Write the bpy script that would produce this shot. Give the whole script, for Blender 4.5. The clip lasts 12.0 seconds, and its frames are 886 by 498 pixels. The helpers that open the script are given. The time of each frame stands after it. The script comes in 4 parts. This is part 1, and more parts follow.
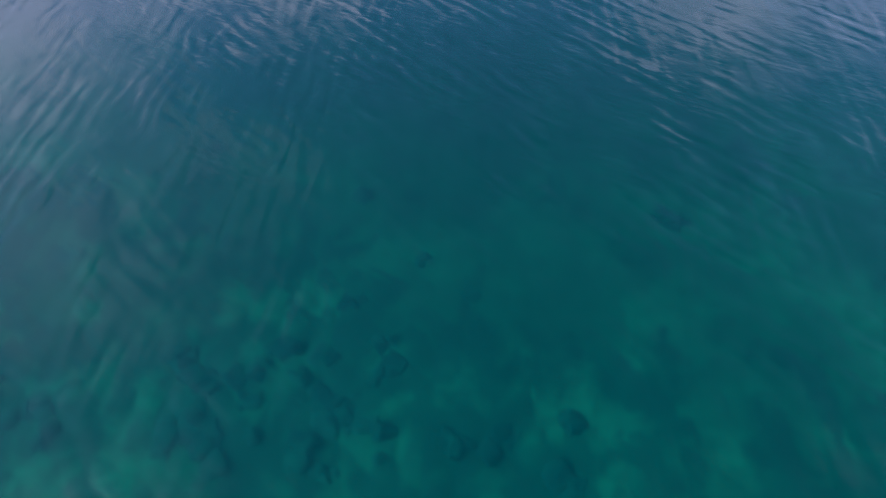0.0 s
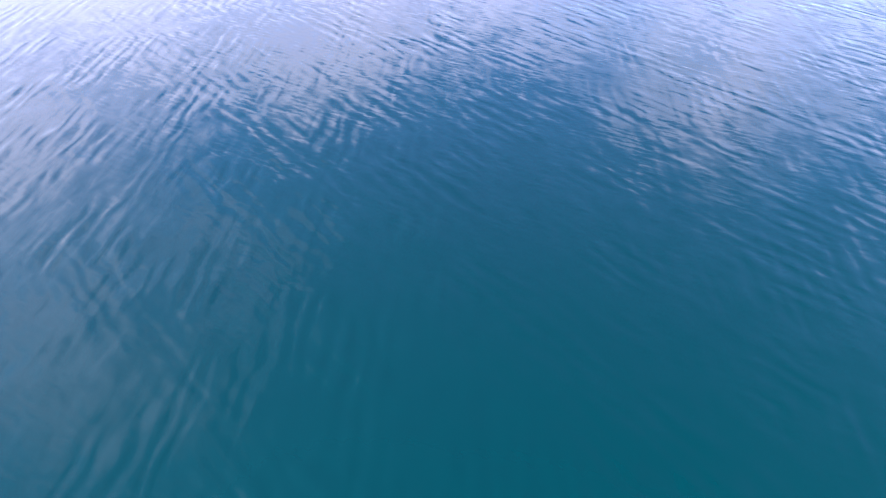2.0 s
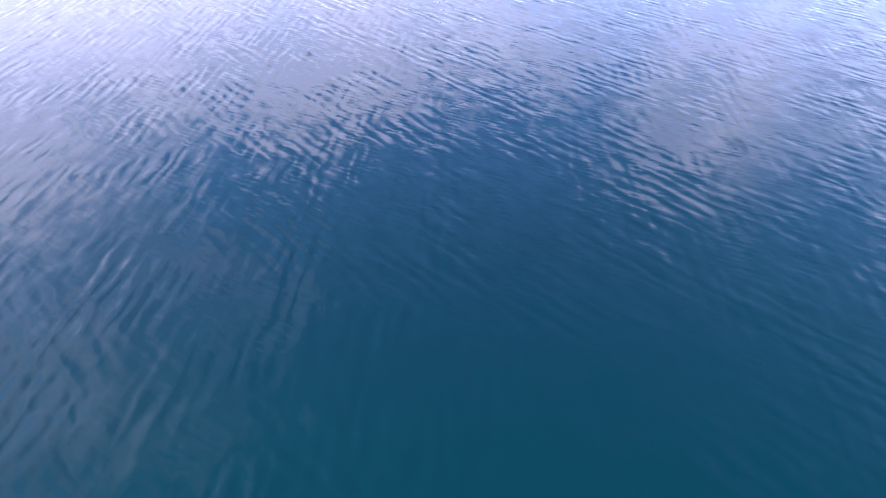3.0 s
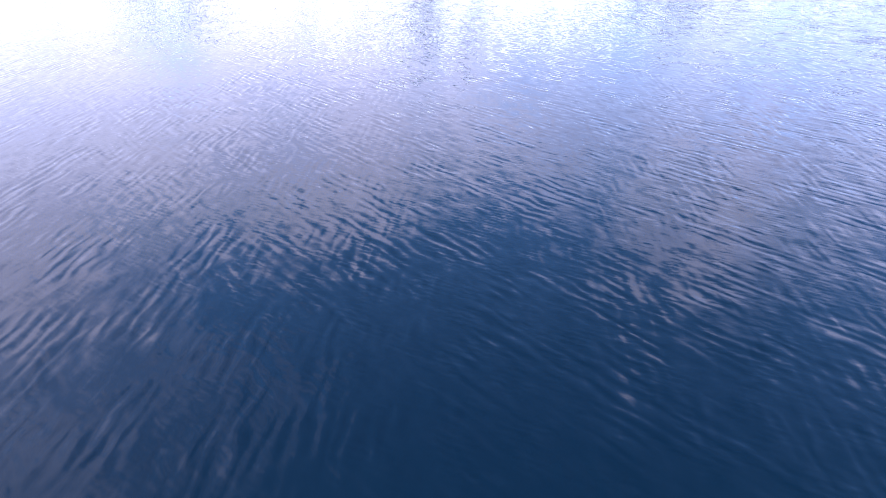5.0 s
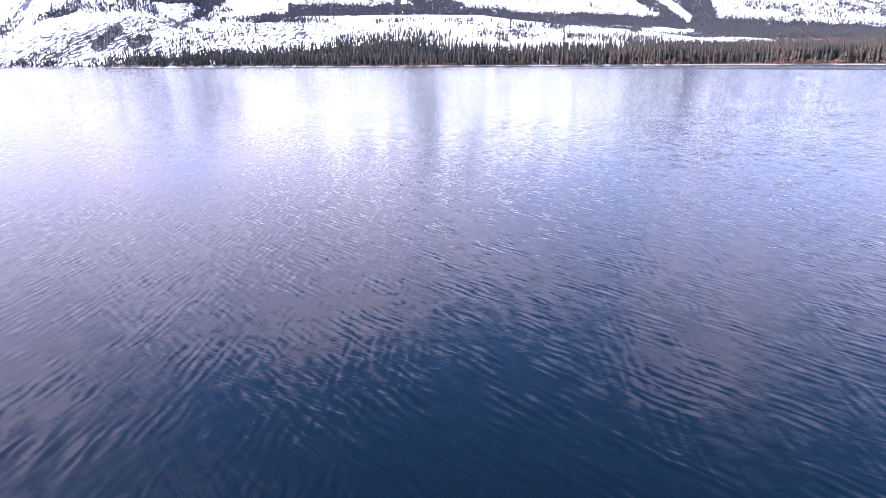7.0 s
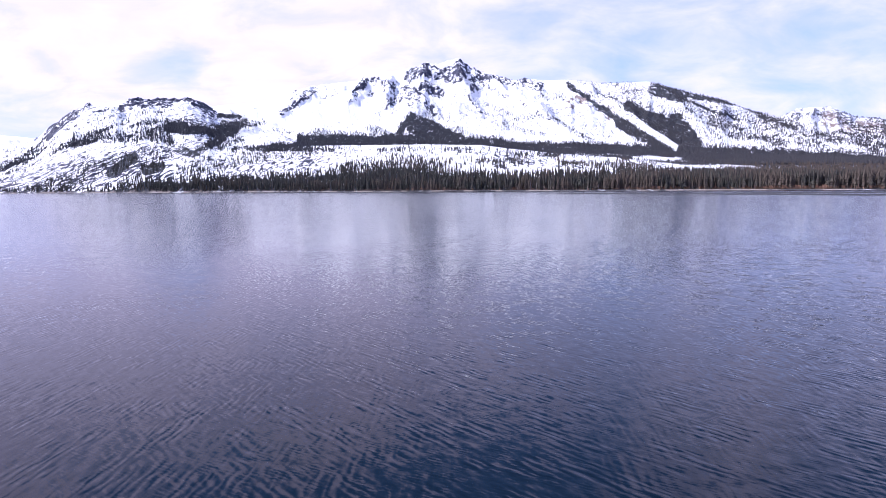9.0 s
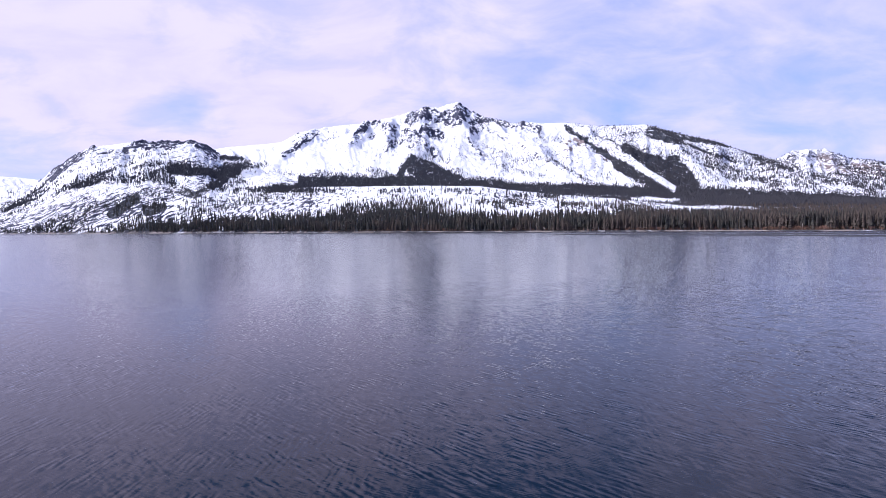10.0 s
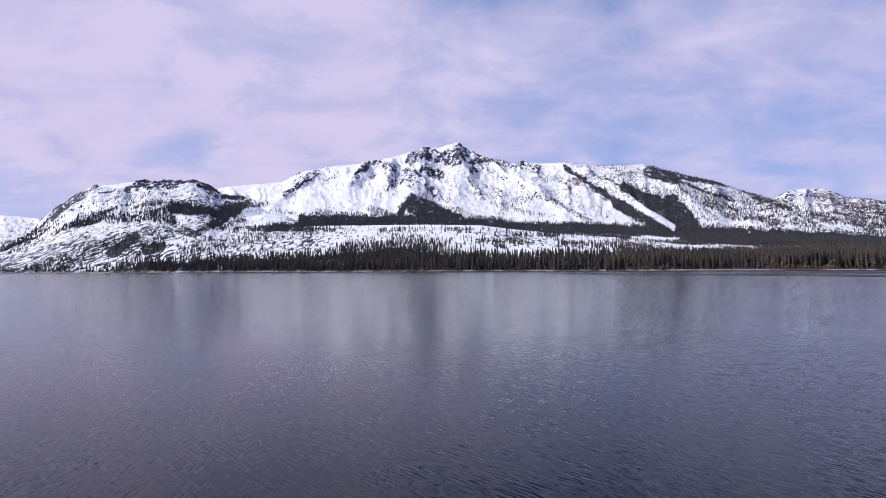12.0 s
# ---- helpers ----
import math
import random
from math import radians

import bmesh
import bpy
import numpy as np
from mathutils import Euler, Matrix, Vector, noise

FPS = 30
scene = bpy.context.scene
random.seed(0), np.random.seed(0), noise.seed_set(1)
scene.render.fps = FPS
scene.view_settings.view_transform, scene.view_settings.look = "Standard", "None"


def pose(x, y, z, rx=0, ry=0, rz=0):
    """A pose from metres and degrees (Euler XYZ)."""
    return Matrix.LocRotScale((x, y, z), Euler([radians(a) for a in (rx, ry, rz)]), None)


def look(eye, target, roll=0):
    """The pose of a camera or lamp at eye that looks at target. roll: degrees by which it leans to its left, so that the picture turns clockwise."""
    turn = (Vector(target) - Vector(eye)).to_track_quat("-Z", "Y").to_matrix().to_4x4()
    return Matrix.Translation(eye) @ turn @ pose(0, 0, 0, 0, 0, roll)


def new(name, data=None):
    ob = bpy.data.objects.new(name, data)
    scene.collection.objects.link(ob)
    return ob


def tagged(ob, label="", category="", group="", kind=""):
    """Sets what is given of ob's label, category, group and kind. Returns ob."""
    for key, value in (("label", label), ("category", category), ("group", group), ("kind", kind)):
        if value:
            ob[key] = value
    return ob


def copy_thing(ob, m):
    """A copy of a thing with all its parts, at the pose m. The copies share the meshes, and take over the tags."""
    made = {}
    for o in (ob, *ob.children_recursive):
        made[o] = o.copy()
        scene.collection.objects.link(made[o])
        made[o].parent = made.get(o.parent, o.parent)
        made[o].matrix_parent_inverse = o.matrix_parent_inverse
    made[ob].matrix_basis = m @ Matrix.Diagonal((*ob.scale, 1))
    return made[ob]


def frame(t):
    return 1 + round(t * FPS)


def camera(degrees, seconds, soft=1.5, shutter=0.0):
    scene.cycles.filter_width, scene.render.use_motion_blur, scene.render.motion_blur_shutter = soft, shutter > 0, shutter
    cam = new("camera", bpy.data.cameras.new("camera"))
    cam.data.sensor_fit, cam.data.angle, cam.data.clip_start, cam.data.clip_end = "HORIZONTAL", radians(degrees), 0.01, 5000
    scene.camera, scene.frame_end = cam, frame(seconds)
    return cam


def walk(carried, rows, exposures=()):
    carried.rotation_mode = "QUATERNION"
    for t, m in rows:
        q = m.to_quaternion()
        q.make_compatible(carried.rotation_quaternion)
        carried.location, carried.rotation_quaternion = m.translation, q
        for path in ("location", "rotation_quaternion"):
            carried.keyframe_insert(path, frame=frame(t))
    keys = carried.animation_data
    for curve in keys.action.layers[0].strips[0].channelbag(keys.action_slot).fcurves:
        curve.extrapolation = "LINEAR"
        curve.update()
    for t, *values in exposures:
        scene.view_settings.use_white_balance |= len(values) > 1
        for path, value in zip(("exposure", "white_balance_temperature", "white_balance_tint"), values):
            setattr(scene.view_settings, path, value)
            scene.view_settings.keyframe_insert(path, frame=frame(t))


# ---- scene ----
cam = camera(75.2, 12.0, soft=0.62, shutter=0.1)
# seconds, metres ahead, metres above the lake, tilt in degrees
PATH = [
    (0.0, -7.31, 4.289, -52.35), (0.5, -5.52, 4.309, -50.41), (1.0, -3.55, 4.336, -48.26),
    (1.5, -1.27, 4.370, -45.85), (2.0, 1.21, 4.411, -43.60), (2.5, 3.77, 4.460, -41.88),
    (3.0, 6.27, 4.515, -40.38), (3.5, 8.65, 4.578, -38.65), (4.0, 11.08, 4.648, -36.36),
    (4.5, 13.76, 4.725, -33.36), (5.0, 16.66, 4.810, -30.19), (5.5, 19.69, 4.901, -27.32),
    (6.0, 22.57, 5.000, -24.34), (6.5, 25.35, 5.106, -21.12), (7.0, 28.26, 5.219, -17.91),
    (7.5, 31.06, 5.339, -14.72), (8.0, 33.54, 5.467, -11.57), (8.5, 35.68, 5.602, -8.65),
    (9.0, 37.60, 5.744, -6.05), (9.5, 39.41, 5.893, -3.86), (10.0, 41.18, 6.049, -2.03),
    (10.5, 42.92, 6.212, -0.51), (11.0, 44.60, 6.383, 0.63), (11.5, 46.23, 6.561, 1.35),
    (12.0, 47.82, 6.746, 1.82),
]
ROLL = 0.36
# seconds, stops, kelvin, tint
EXPOSURES = [
    (0.0, 1.62, 5320, 8), (0.2, 2.37, 5380, 8), (0.5, 3.1, 5430, 8), (0.9, 3.14, 5440, 8), (1.5, 3.03, 5440, 9),
    (2.5, 2.76, 5460, 10), (3.2, 2.57, 5510, 10), (5.0, 2.17, 5560, 12), (6.5, 1.86, 5880, 16), (7.5, 1.46, 5900, 18),
    (9.5, 0.50, 5780, 22), (10.5, 0.22, 5980, 18), (12.0, -0.06, 6130, 16),
]
walk(cam, [(t, pose(0, y, z, 90 + tilt, ROLL, 0)) for t, y, z, tilt in PATH], EXPOSURES)

# ---- sky and sun ----
SUN_ELEVATION, SUN_AZIMUTH = 40.0, -92.0     # azimuth clockwise from straight ahead


def node(tree, kind, **inputs):
    n = tree.nodes.new(kind)
    for key, value in inputs.items():
        n.inputs[key.replace("_", " ")].default_value = value
    return n


def ramp(tree, source, stops, interpolation="EASE"):
    r = tree.nodes.new("ShaderNodeValToRGB")
    r.color_ramp.interpolation = interpolation
    els = r.color_ramp.elements
    while len(els) < len(stops):
        els.new(0.5)
    for e, (at, c) in zip(els, stops):
        e.position = at
        e.color = (c, c, c, 1) if isinstance(c, (int, float)) else (*c, 1)
    tree.links.new(source, r.inputs[0])
    return r.outputs[0]


def math_node(tree, op, a, b=None, clamp=False):
    n = tree.nodes.new("ShaderNodeMath")
    n.operation, n.use_clamp = op, clamp
    for i, v in enumerate((a, b)):
        if v is None:
            continue
        if isinstance(v, (int, float)):
            n.inputs[i].default_value = v
        else:
            tree.links.new(v, n.inputs[i])
    return n.outputs[0]


def mix_colour(tree, factor, a, b, blend="MIX"):
    n = tree.nodes.new("ShaderNodeMix")
    n.data_type, n.blend_type = "RGBA", blend
    for i, v in ((0, factor), (6, a), (7, b)):
        if isinstance(v, (int, float)):
            n.inputs[i].default_value = v
        elif isinstance(v, tuple):
            n.inputs[i].default_value = (*v, 1)
        else:
            tree.links.new(v, n.inputs[i])
    return n.outputs[2]


def noise_tex(tree, vector, scale, detail=4.0, rough=0.55, distortion=0.0):
    n = node(tree, "ShaderNodeTexNoise", Scale=scale, Detail=detail, Roughness=rough, Distortion=distortion)
    if vector is not None:
        tree.links.new(vector, n.inputs["Vector"])
    return n.outputs[0]


def mapped(tree, vector, rotation=0.0, scale=(1, 1, 1), shift=(0, 0, 0)):
    m = tree.nodes.new("ShaderNodeMapping")
    m.inputs["Location"].default_value = shift
    m.inputs["Rotation"].default_value = (0, 0, radians(rotation))
    m.inputs["Scale"].default_value = scale
    tree.links.new(vector, m.inputs["Vector"])
    return m.outputs[0]


world = bpy.data.worlds.new("world")
scene.world = world
world.use_nodes = True
wt = world.node_tree
wt.nodes.clear()
sky = wt.nodes.new("ShaderNodeTexSky")
sky.sky_type, sky.sun_disc = "NISHITA", False
sky.sun_elevation, sky.sun_rotation = radians(SUN_ELEVATION), radians(SUN_AZIMUTH)
sky.air_density, sky.dust_density, sky.ozone_density = 1.0, 0.4, 1.6
sky.altitude = 2000.0
# a broken sheet of thin cloud, drawn on a flat layer high overhead
coord = wt.nodes.new("ShaderNodeTexCoord")
sep = wt.nodes.new("ShaderNodeSeparateXYZ")
wt.links.new(coord.outputs["Generated"], sep.inputs[0])
height = math_node(wt, "ADD", math_node(wt, "MAXIMUM", sep.outputs[2], 0.0), 0.32)
comb = wt.nodes.new("ShaderNodeCombineXYZ")
wt.links.new(math_node(wt, "DIVIDE", sep.outputs[0], height), comb.inputs[0])
wt.links.new(math_node(wt, "DIVIDE", sep.outputs[1], height), comb.inputs[1])
big = noise_tex(wt, mapped(wt, comb.outputs[0], 20, (1.0, 1.2, 1), (3.1, 1.7, 0)), 0.9, 4, 0.5, 0.3)
fine = noise_tex(wt, mapped(wt, comb.outputs[0], -15, (1.1, 1.5, 1), (0.3, 5.2, 0)), 3.4, 6, 0.58, 0.35)
mixed = math_node(wt, "ADD", math_node(wt, "MULTIPLY", big, 0.5), math_node(wt, "MULTIPLY", fine, 0.5))


def vector_math(tree, op, a, b=None):
    n = tree.nodes.new("ShaderNodeVectorMath")
    n.operation = op
    for i, v in enumerate((a, b)):
        if isinstance(v, tuple):
            n.inputs[i].default_value = v
        elif v is not None:
            tree.links.new(v, n.inputs[i])
    return n.outputs["Value"] if op in ("DOT_PRODUCT", "LENGTH") else n.outputs["Vector"]


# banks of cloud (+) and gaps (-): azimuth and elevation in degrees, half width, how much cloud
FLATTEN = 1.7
# banks above 25 degrees are out of view, set by the lake's reflected brightness
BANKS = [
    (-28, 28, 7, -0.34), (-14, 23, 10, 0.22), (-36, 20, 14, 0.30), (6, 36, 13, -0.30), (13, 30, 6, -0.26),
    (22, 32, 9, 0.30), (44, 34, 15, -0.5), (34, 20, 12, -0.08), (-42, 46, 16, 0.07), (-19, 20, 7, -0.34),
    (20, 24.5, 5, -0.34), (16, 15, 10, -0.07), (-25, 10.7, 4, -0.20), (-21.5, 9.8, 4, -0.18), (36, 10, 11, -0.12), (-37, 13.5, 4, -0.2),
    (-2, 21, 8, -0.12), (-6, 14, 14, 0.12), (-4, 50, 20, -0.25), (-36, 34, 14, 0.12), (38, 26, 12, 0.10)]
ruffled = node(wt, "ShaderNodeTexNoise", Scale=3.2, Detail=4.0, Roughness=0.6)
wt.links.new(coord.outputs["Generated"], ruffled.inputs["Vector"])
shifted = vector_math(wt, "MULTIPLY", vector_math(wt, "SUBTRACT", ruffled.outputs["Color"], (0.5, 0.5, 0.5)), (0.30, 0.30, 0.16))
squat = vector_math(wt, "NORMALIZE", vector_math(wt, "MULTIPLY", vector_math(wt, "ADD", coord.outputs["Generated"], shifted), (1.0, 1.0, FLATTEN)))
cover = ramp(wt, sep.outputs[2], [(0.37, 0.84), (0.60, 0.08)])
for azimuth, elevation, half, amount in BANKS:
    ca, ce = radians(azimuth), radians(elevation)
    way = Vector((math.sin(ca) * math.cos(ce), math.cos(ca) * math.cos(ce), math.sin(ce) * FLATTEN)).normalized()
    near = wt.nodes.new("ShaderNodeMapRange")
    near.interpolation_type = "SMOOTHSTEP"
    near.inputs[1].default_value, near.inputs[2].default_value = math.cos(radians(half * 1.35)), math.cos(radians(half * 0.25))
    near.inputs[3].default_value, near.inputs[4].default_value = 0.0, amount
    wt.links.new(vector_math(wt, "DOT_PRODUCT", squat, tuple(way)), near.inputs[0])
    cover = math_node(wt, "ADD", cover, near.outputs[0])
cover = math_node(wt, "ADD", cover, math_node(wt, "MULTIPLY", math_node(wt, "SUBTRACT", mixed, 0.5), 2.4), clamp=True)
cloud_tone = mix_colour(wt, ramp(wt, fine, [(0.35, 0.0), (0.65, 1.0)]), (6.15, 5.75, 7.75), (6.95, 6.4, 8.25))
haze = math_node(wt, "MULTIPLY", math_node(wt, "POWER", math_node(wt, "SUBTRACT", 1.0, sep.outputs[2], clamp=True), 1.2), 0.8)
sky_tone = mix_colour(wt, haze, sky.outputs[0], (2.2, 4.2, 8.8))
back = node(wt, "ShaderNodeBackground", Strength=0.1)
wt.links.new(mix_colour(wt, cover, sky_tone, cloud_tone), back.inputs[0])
out = wt.nodes.new("ShaderNodeOutputWorld")
wt.links.new(back.outputs[0], out.inputs[0])

sun = bpy.data.lights.new("sun", "SUN")
sun.energy, sun.angle, sun.color = 4.0, radians(1.2), (1.0, 0.95, 0.88)
az, el = radians(SUN_AZIMUTH), radians(SUN_ELEVATION)
to_sun = Vector((math.sin(az) * math.cos(el), math.cos(az) * math.cos(el), math.sin(el)))
sun_ob = new("sun", sun)
sun_ob.matrix_world = look(to_sun * 300 + Vector((0, 50, 0)), (0, 50, 0))


# ---- materials ----
def material(name):
    m = bpy.data.materials.new(name)
    m.use_nodes = True
    t = m.node_tree
    t.nodes.clear()
    o = t.nodes.new("ShaderNodeOutputMaterial")
    p = t.nodes.new("ShaderNodeBsdfPrincipled")
    t.links.new(p.outputs[0], o.inputs[0])
    return m, t, p, o


def position(t):
    return t.nodes.new("ShaderNodeNewGeometry").outputs["Position"]


def bump(t, height_socket, distance, strength=1.0, normal=None):
    b = node(t, "ShaderNodeBump", Strength=strength, Distance=distance)
    t.links.new(height_socket, b.inputs["Height"])
    if normal is not None:
        t.links.new(normal, b.inputs["Normal"])
    return b.outputs[0]


WAVE_ASIDE, WAVE_AHEAD, FAR_LEAN = 0.056, 0.064, -0.022


def make_water():
    m, t, p, o = material("lake_water")
    pos = position(t)
    sepw = t.nodes.new("ShaderNodeSeparateXYZ")
    t.links.new(pos, sepw.inputs[0])

    def between(source, lo, hi, low, high):
        r = t.nodes.new("ShaderNodeMapRange")
        r.interpolation_type = "SMOOTHSTEP"
        for i, v in enumerate((lo, hi, low, high)):
            r.inputs[i + 1].default_value = v
        t.links.new(source, r.inputs[0])
        return r.outputs[0]

    def swing(vector, scale, detail=1.0, distortion=0.0):
        """Noise from about -1 to 1."""
        return math_node(t, "MULTIPLY", math_node(t, "SUBTRACT", noise_tex(t, vector, scale, detail, 0.5, distortion), 0.5), 3.6)

    def train(bearing, length, crest, steep, shift):
        """Slopes of wind ripples that travel at that bearing: waves of that length with crests some lengths long, in loose packets."""
        along_crest = mapped(t, mapped(t, pos, -bearing), 0, (1.0, 1.0 / crest, 1.0), shift)
        loose = swing(along_crest, 1.15 / length, 1.8, 0.4)
        w = node(t, "ShaderNodeTexWave", Scale=0.314 / length, Distortion=5.0, Detail=1.5, Detail_Scale=0.5 / length, Detail_Roughness=0.5)
        w.wave_type, w.bands_direction, w.wave_profile = "BANDS", "X", "SIN"
        t.links.new(along_crest, w.inputs["Vector"])
        run = ramp(t, noise_tex(t, mapped(t, along_crest, 0, (1, 2, 1), (3, 5, 0)), 0.22 / length, 2, 0.5), [(0.42, 0.0), (0.62, 1.0)])
        orderly = math_node(t, "MULTIPLY", math_node(t, "MULTIPLY", math_node(t, "SUBTRACT", w.outputs["Fac"], 0.5), 2.0), run)
        # steeper on the lee side, so that crests are narrower than troughs
        total = math_node(t, "ADD", math_node(t, "MULTIPLY", loose, 0.7), math_node(t, "MULTIPLY", orderly, 0.75))
        total = math_node(t, "ADD", total, math_node(t, "MULTIPLY", math_node(t, "MULTIPLY", total, math_node(t, "ABSOLUTE", total)), 0.5))
        total = math_node(t, "MULTIPLY", total, steep)
        out = t.nodes.new("ShaderNodeCombineXYZ")
        t.links.new(math_node(t, "MULTIPLY", total, math.cos(radians(bearing))), out.inputs[0])
        t.links.new(math_node(t, "MULTIPLY", total, math.sin(radians(bearing))), out.inputs[1])
        return out.outputs[0]

    slopes = train(-3, 0.21, 2.7, WAVE_ASIDE, (0, 0, 0))
    slopes = vector_math(t, "ADD", slopes, train(43, 0.21, 3.0, WAVE_AHEAD, (7, 3, 0)))
    slopes = vector_math(t, "ADD", slopes, train(14, 0.6, 2.2, 0.018, (2, 9, 0)))
    slopes = vector_math(t, "ADD", slopes, train(62, 0.10, 2.5, 0.028, (4, 1, 0)))
    # streaks of wind and calm
    ripple_gain = between(noise_tex(t, mapped(t, mapped(t, pos, 25), 0, (0.10, 0.04, 1)), 1.0, 3, 0.5), 0.35, 0.65, 0.65, 1.15)
    # weaker near the start and far off, tuned to the camera's view
    ripple_gain = math_node(t, "MULTIPLY", ripple_gain, between(sepw.outputs[1], -5.0, 46.0, 0.70, 1.06))
    ripple_gain = math_node(t, "MULTIPLY", ripple_gain, between(sepw.outputs[1], 66.0, 155.0, 1.0, 0.35))
    spread = vector_math(t, "MULTIPLY", slopes, (1, 1, 0))
    scaled = t.nodes.new("ShaderNodeVectorMath")
    scaled.operation = "SCALE"
    t.links.new(spread, scaled.inputs[0])
    t.links.new(ripple_gain, scaled.inputs["Scale"])
    # normals leaned to fit the camera's low view, where near wave faces hide others
    lean = t.nodes.new("ShaderNodeCombineXYZ")
    t.links.new(between(sepw.outputs[1], 14.0, 72.0, 0.0, FAR_LEAN), lean.inputs[1])
    lean.inputs[2].default_value = 1.0
    normal = vector_math(t, "NORMALIZE", vector_math(t, "ADD", scaled.outputs["Vector"], lean.outputs[0]))
    edge = noise_tex(t, mapped(t, pos, 0, (0.12, 0.12, 1)), 1.0, 3, 0.5)
    away = math_node(t, "ADD", sepw.outputs[1], math_node(t, "MULTIPLY", math_node(t, "SUBTRACT", edge, 0.5), 8.0))
    # clear shallow water lets the bed show; the deep lake scatters blue
    p.inputs["IOR"].default_value = 1.333
    t.links.new(between(sepw.outputs[1], 25.0, 150.0, 0.075, 0.17), p.inputs["Roughness"])
    body = mix_colour(t, between(away, -8.0, 22.0, 0.0, 1.0), (0.0001, 0.0140, 0.0124), (0.0001, 0.0030, 0.0074))
    t.links.new(body, p.inputs["Base Color"])
    t.links.new(normal, p.inputs["Normal"])
    clear = node(t, "ShaderNodeBsdfPrincipled", IOR=1.333, Roughness=0.15)
    clear.inputs["Base Color"].default_value = (0.006, 0.38, 0.37, 1)
    clear.inputs["Transmission Weight"].default_value = 1.0
    t.links.new(normal, clear.inputs["Normal"])
    blend = t.nodes.new("ShaderNodeMixShader")
    t.links.new(between(away, -10.0, 2.0, 0.68, 1.0), blend.inputs[0])
    t.links.new(clear.outputs[0], blend.inputs[1])
    t.links.new(p.outputs[0], blend.inputs[2])
    t.links.new(blend.outputs[0], o.inputs[0])
    return m


def make_bed():
    m, t, p, o = material("lake_bed")
    pos = position(t)
    a = noise_tex(t, pos, 0.55, 5, 0.6, 0.3)
    b = noise_tex(t, pos, 3.0, 4, 0.6)
    weed = noise_tex(t, mapped(t, pos, 20, (1.0, 0.7, 1)), 1.5, 4, 0.62, 0.5)
    c = mix_colour(t, ramp(t, a, [(0.38, 0.0), (0.60, 1.0)]), (0.11, 0.14, 0.08), (0.22, 0.28, 0.15))
    c = mix_colour(t, ramp(t, b, [(0.35, 0.6), (0.7, 0.0)]), c, (0.09, 0.11, 0.06))
    # weed grows in thick patches among the stones and thins out over the open silt
    where = t.nodes.new("ShaderNodeSeparateXYZ")
    t.links.new(pos, where.inputs[0])
    among = math_node(t, "SUBTRACT", -1.6, math_node(t, "ADD", math_node(t, "MULTIPLY", where.outputs[0], 0.35), where.outputs[1]))
    thick = math_node(t, "MULTIPLY", among, 0.10, clamp=True)
    c = mix_colour(t, ramp(t, math_node(t, "ADD", weed, math_node(t, "MINIMUM", thick, 0.18)), [(0.56, 0.0), (0.72, 0.7)]), c, (0.020, 0.035, 0.028))
    t.links.new(c, p.inputs["Base Color"])
    p.inputs["Roughness"].default_value = 0.9
    t.links.new(bump(t, b, 0.06), p.inputs["Normal"])
    return m


def make_rock(name, dark, light, scale):
    m, t, p, o = material(name)
    pos = position(t)
    a = noise_tex(t, pos, scale, 6, 0.65, 0.4)
    c = mix_colour(t, ramp(t, a, [(0.35, 0.0), (0.65, 1.0)]), dark, light)
    t.links.new(c, p.inputs["Base Color"])
    p.inputs["Roughness"].default_value = 0.9
    t.links.new(bump(t, a, 0.15 / scale), p.inputs["Normal"])
    return m


def attribute(t, name):
    n = t.nodes.new("ShaderNodeAttribute")
    n.attribute_type, n.attribute_name = "GEOMETRY", name
    return n.outputs["Fac"]


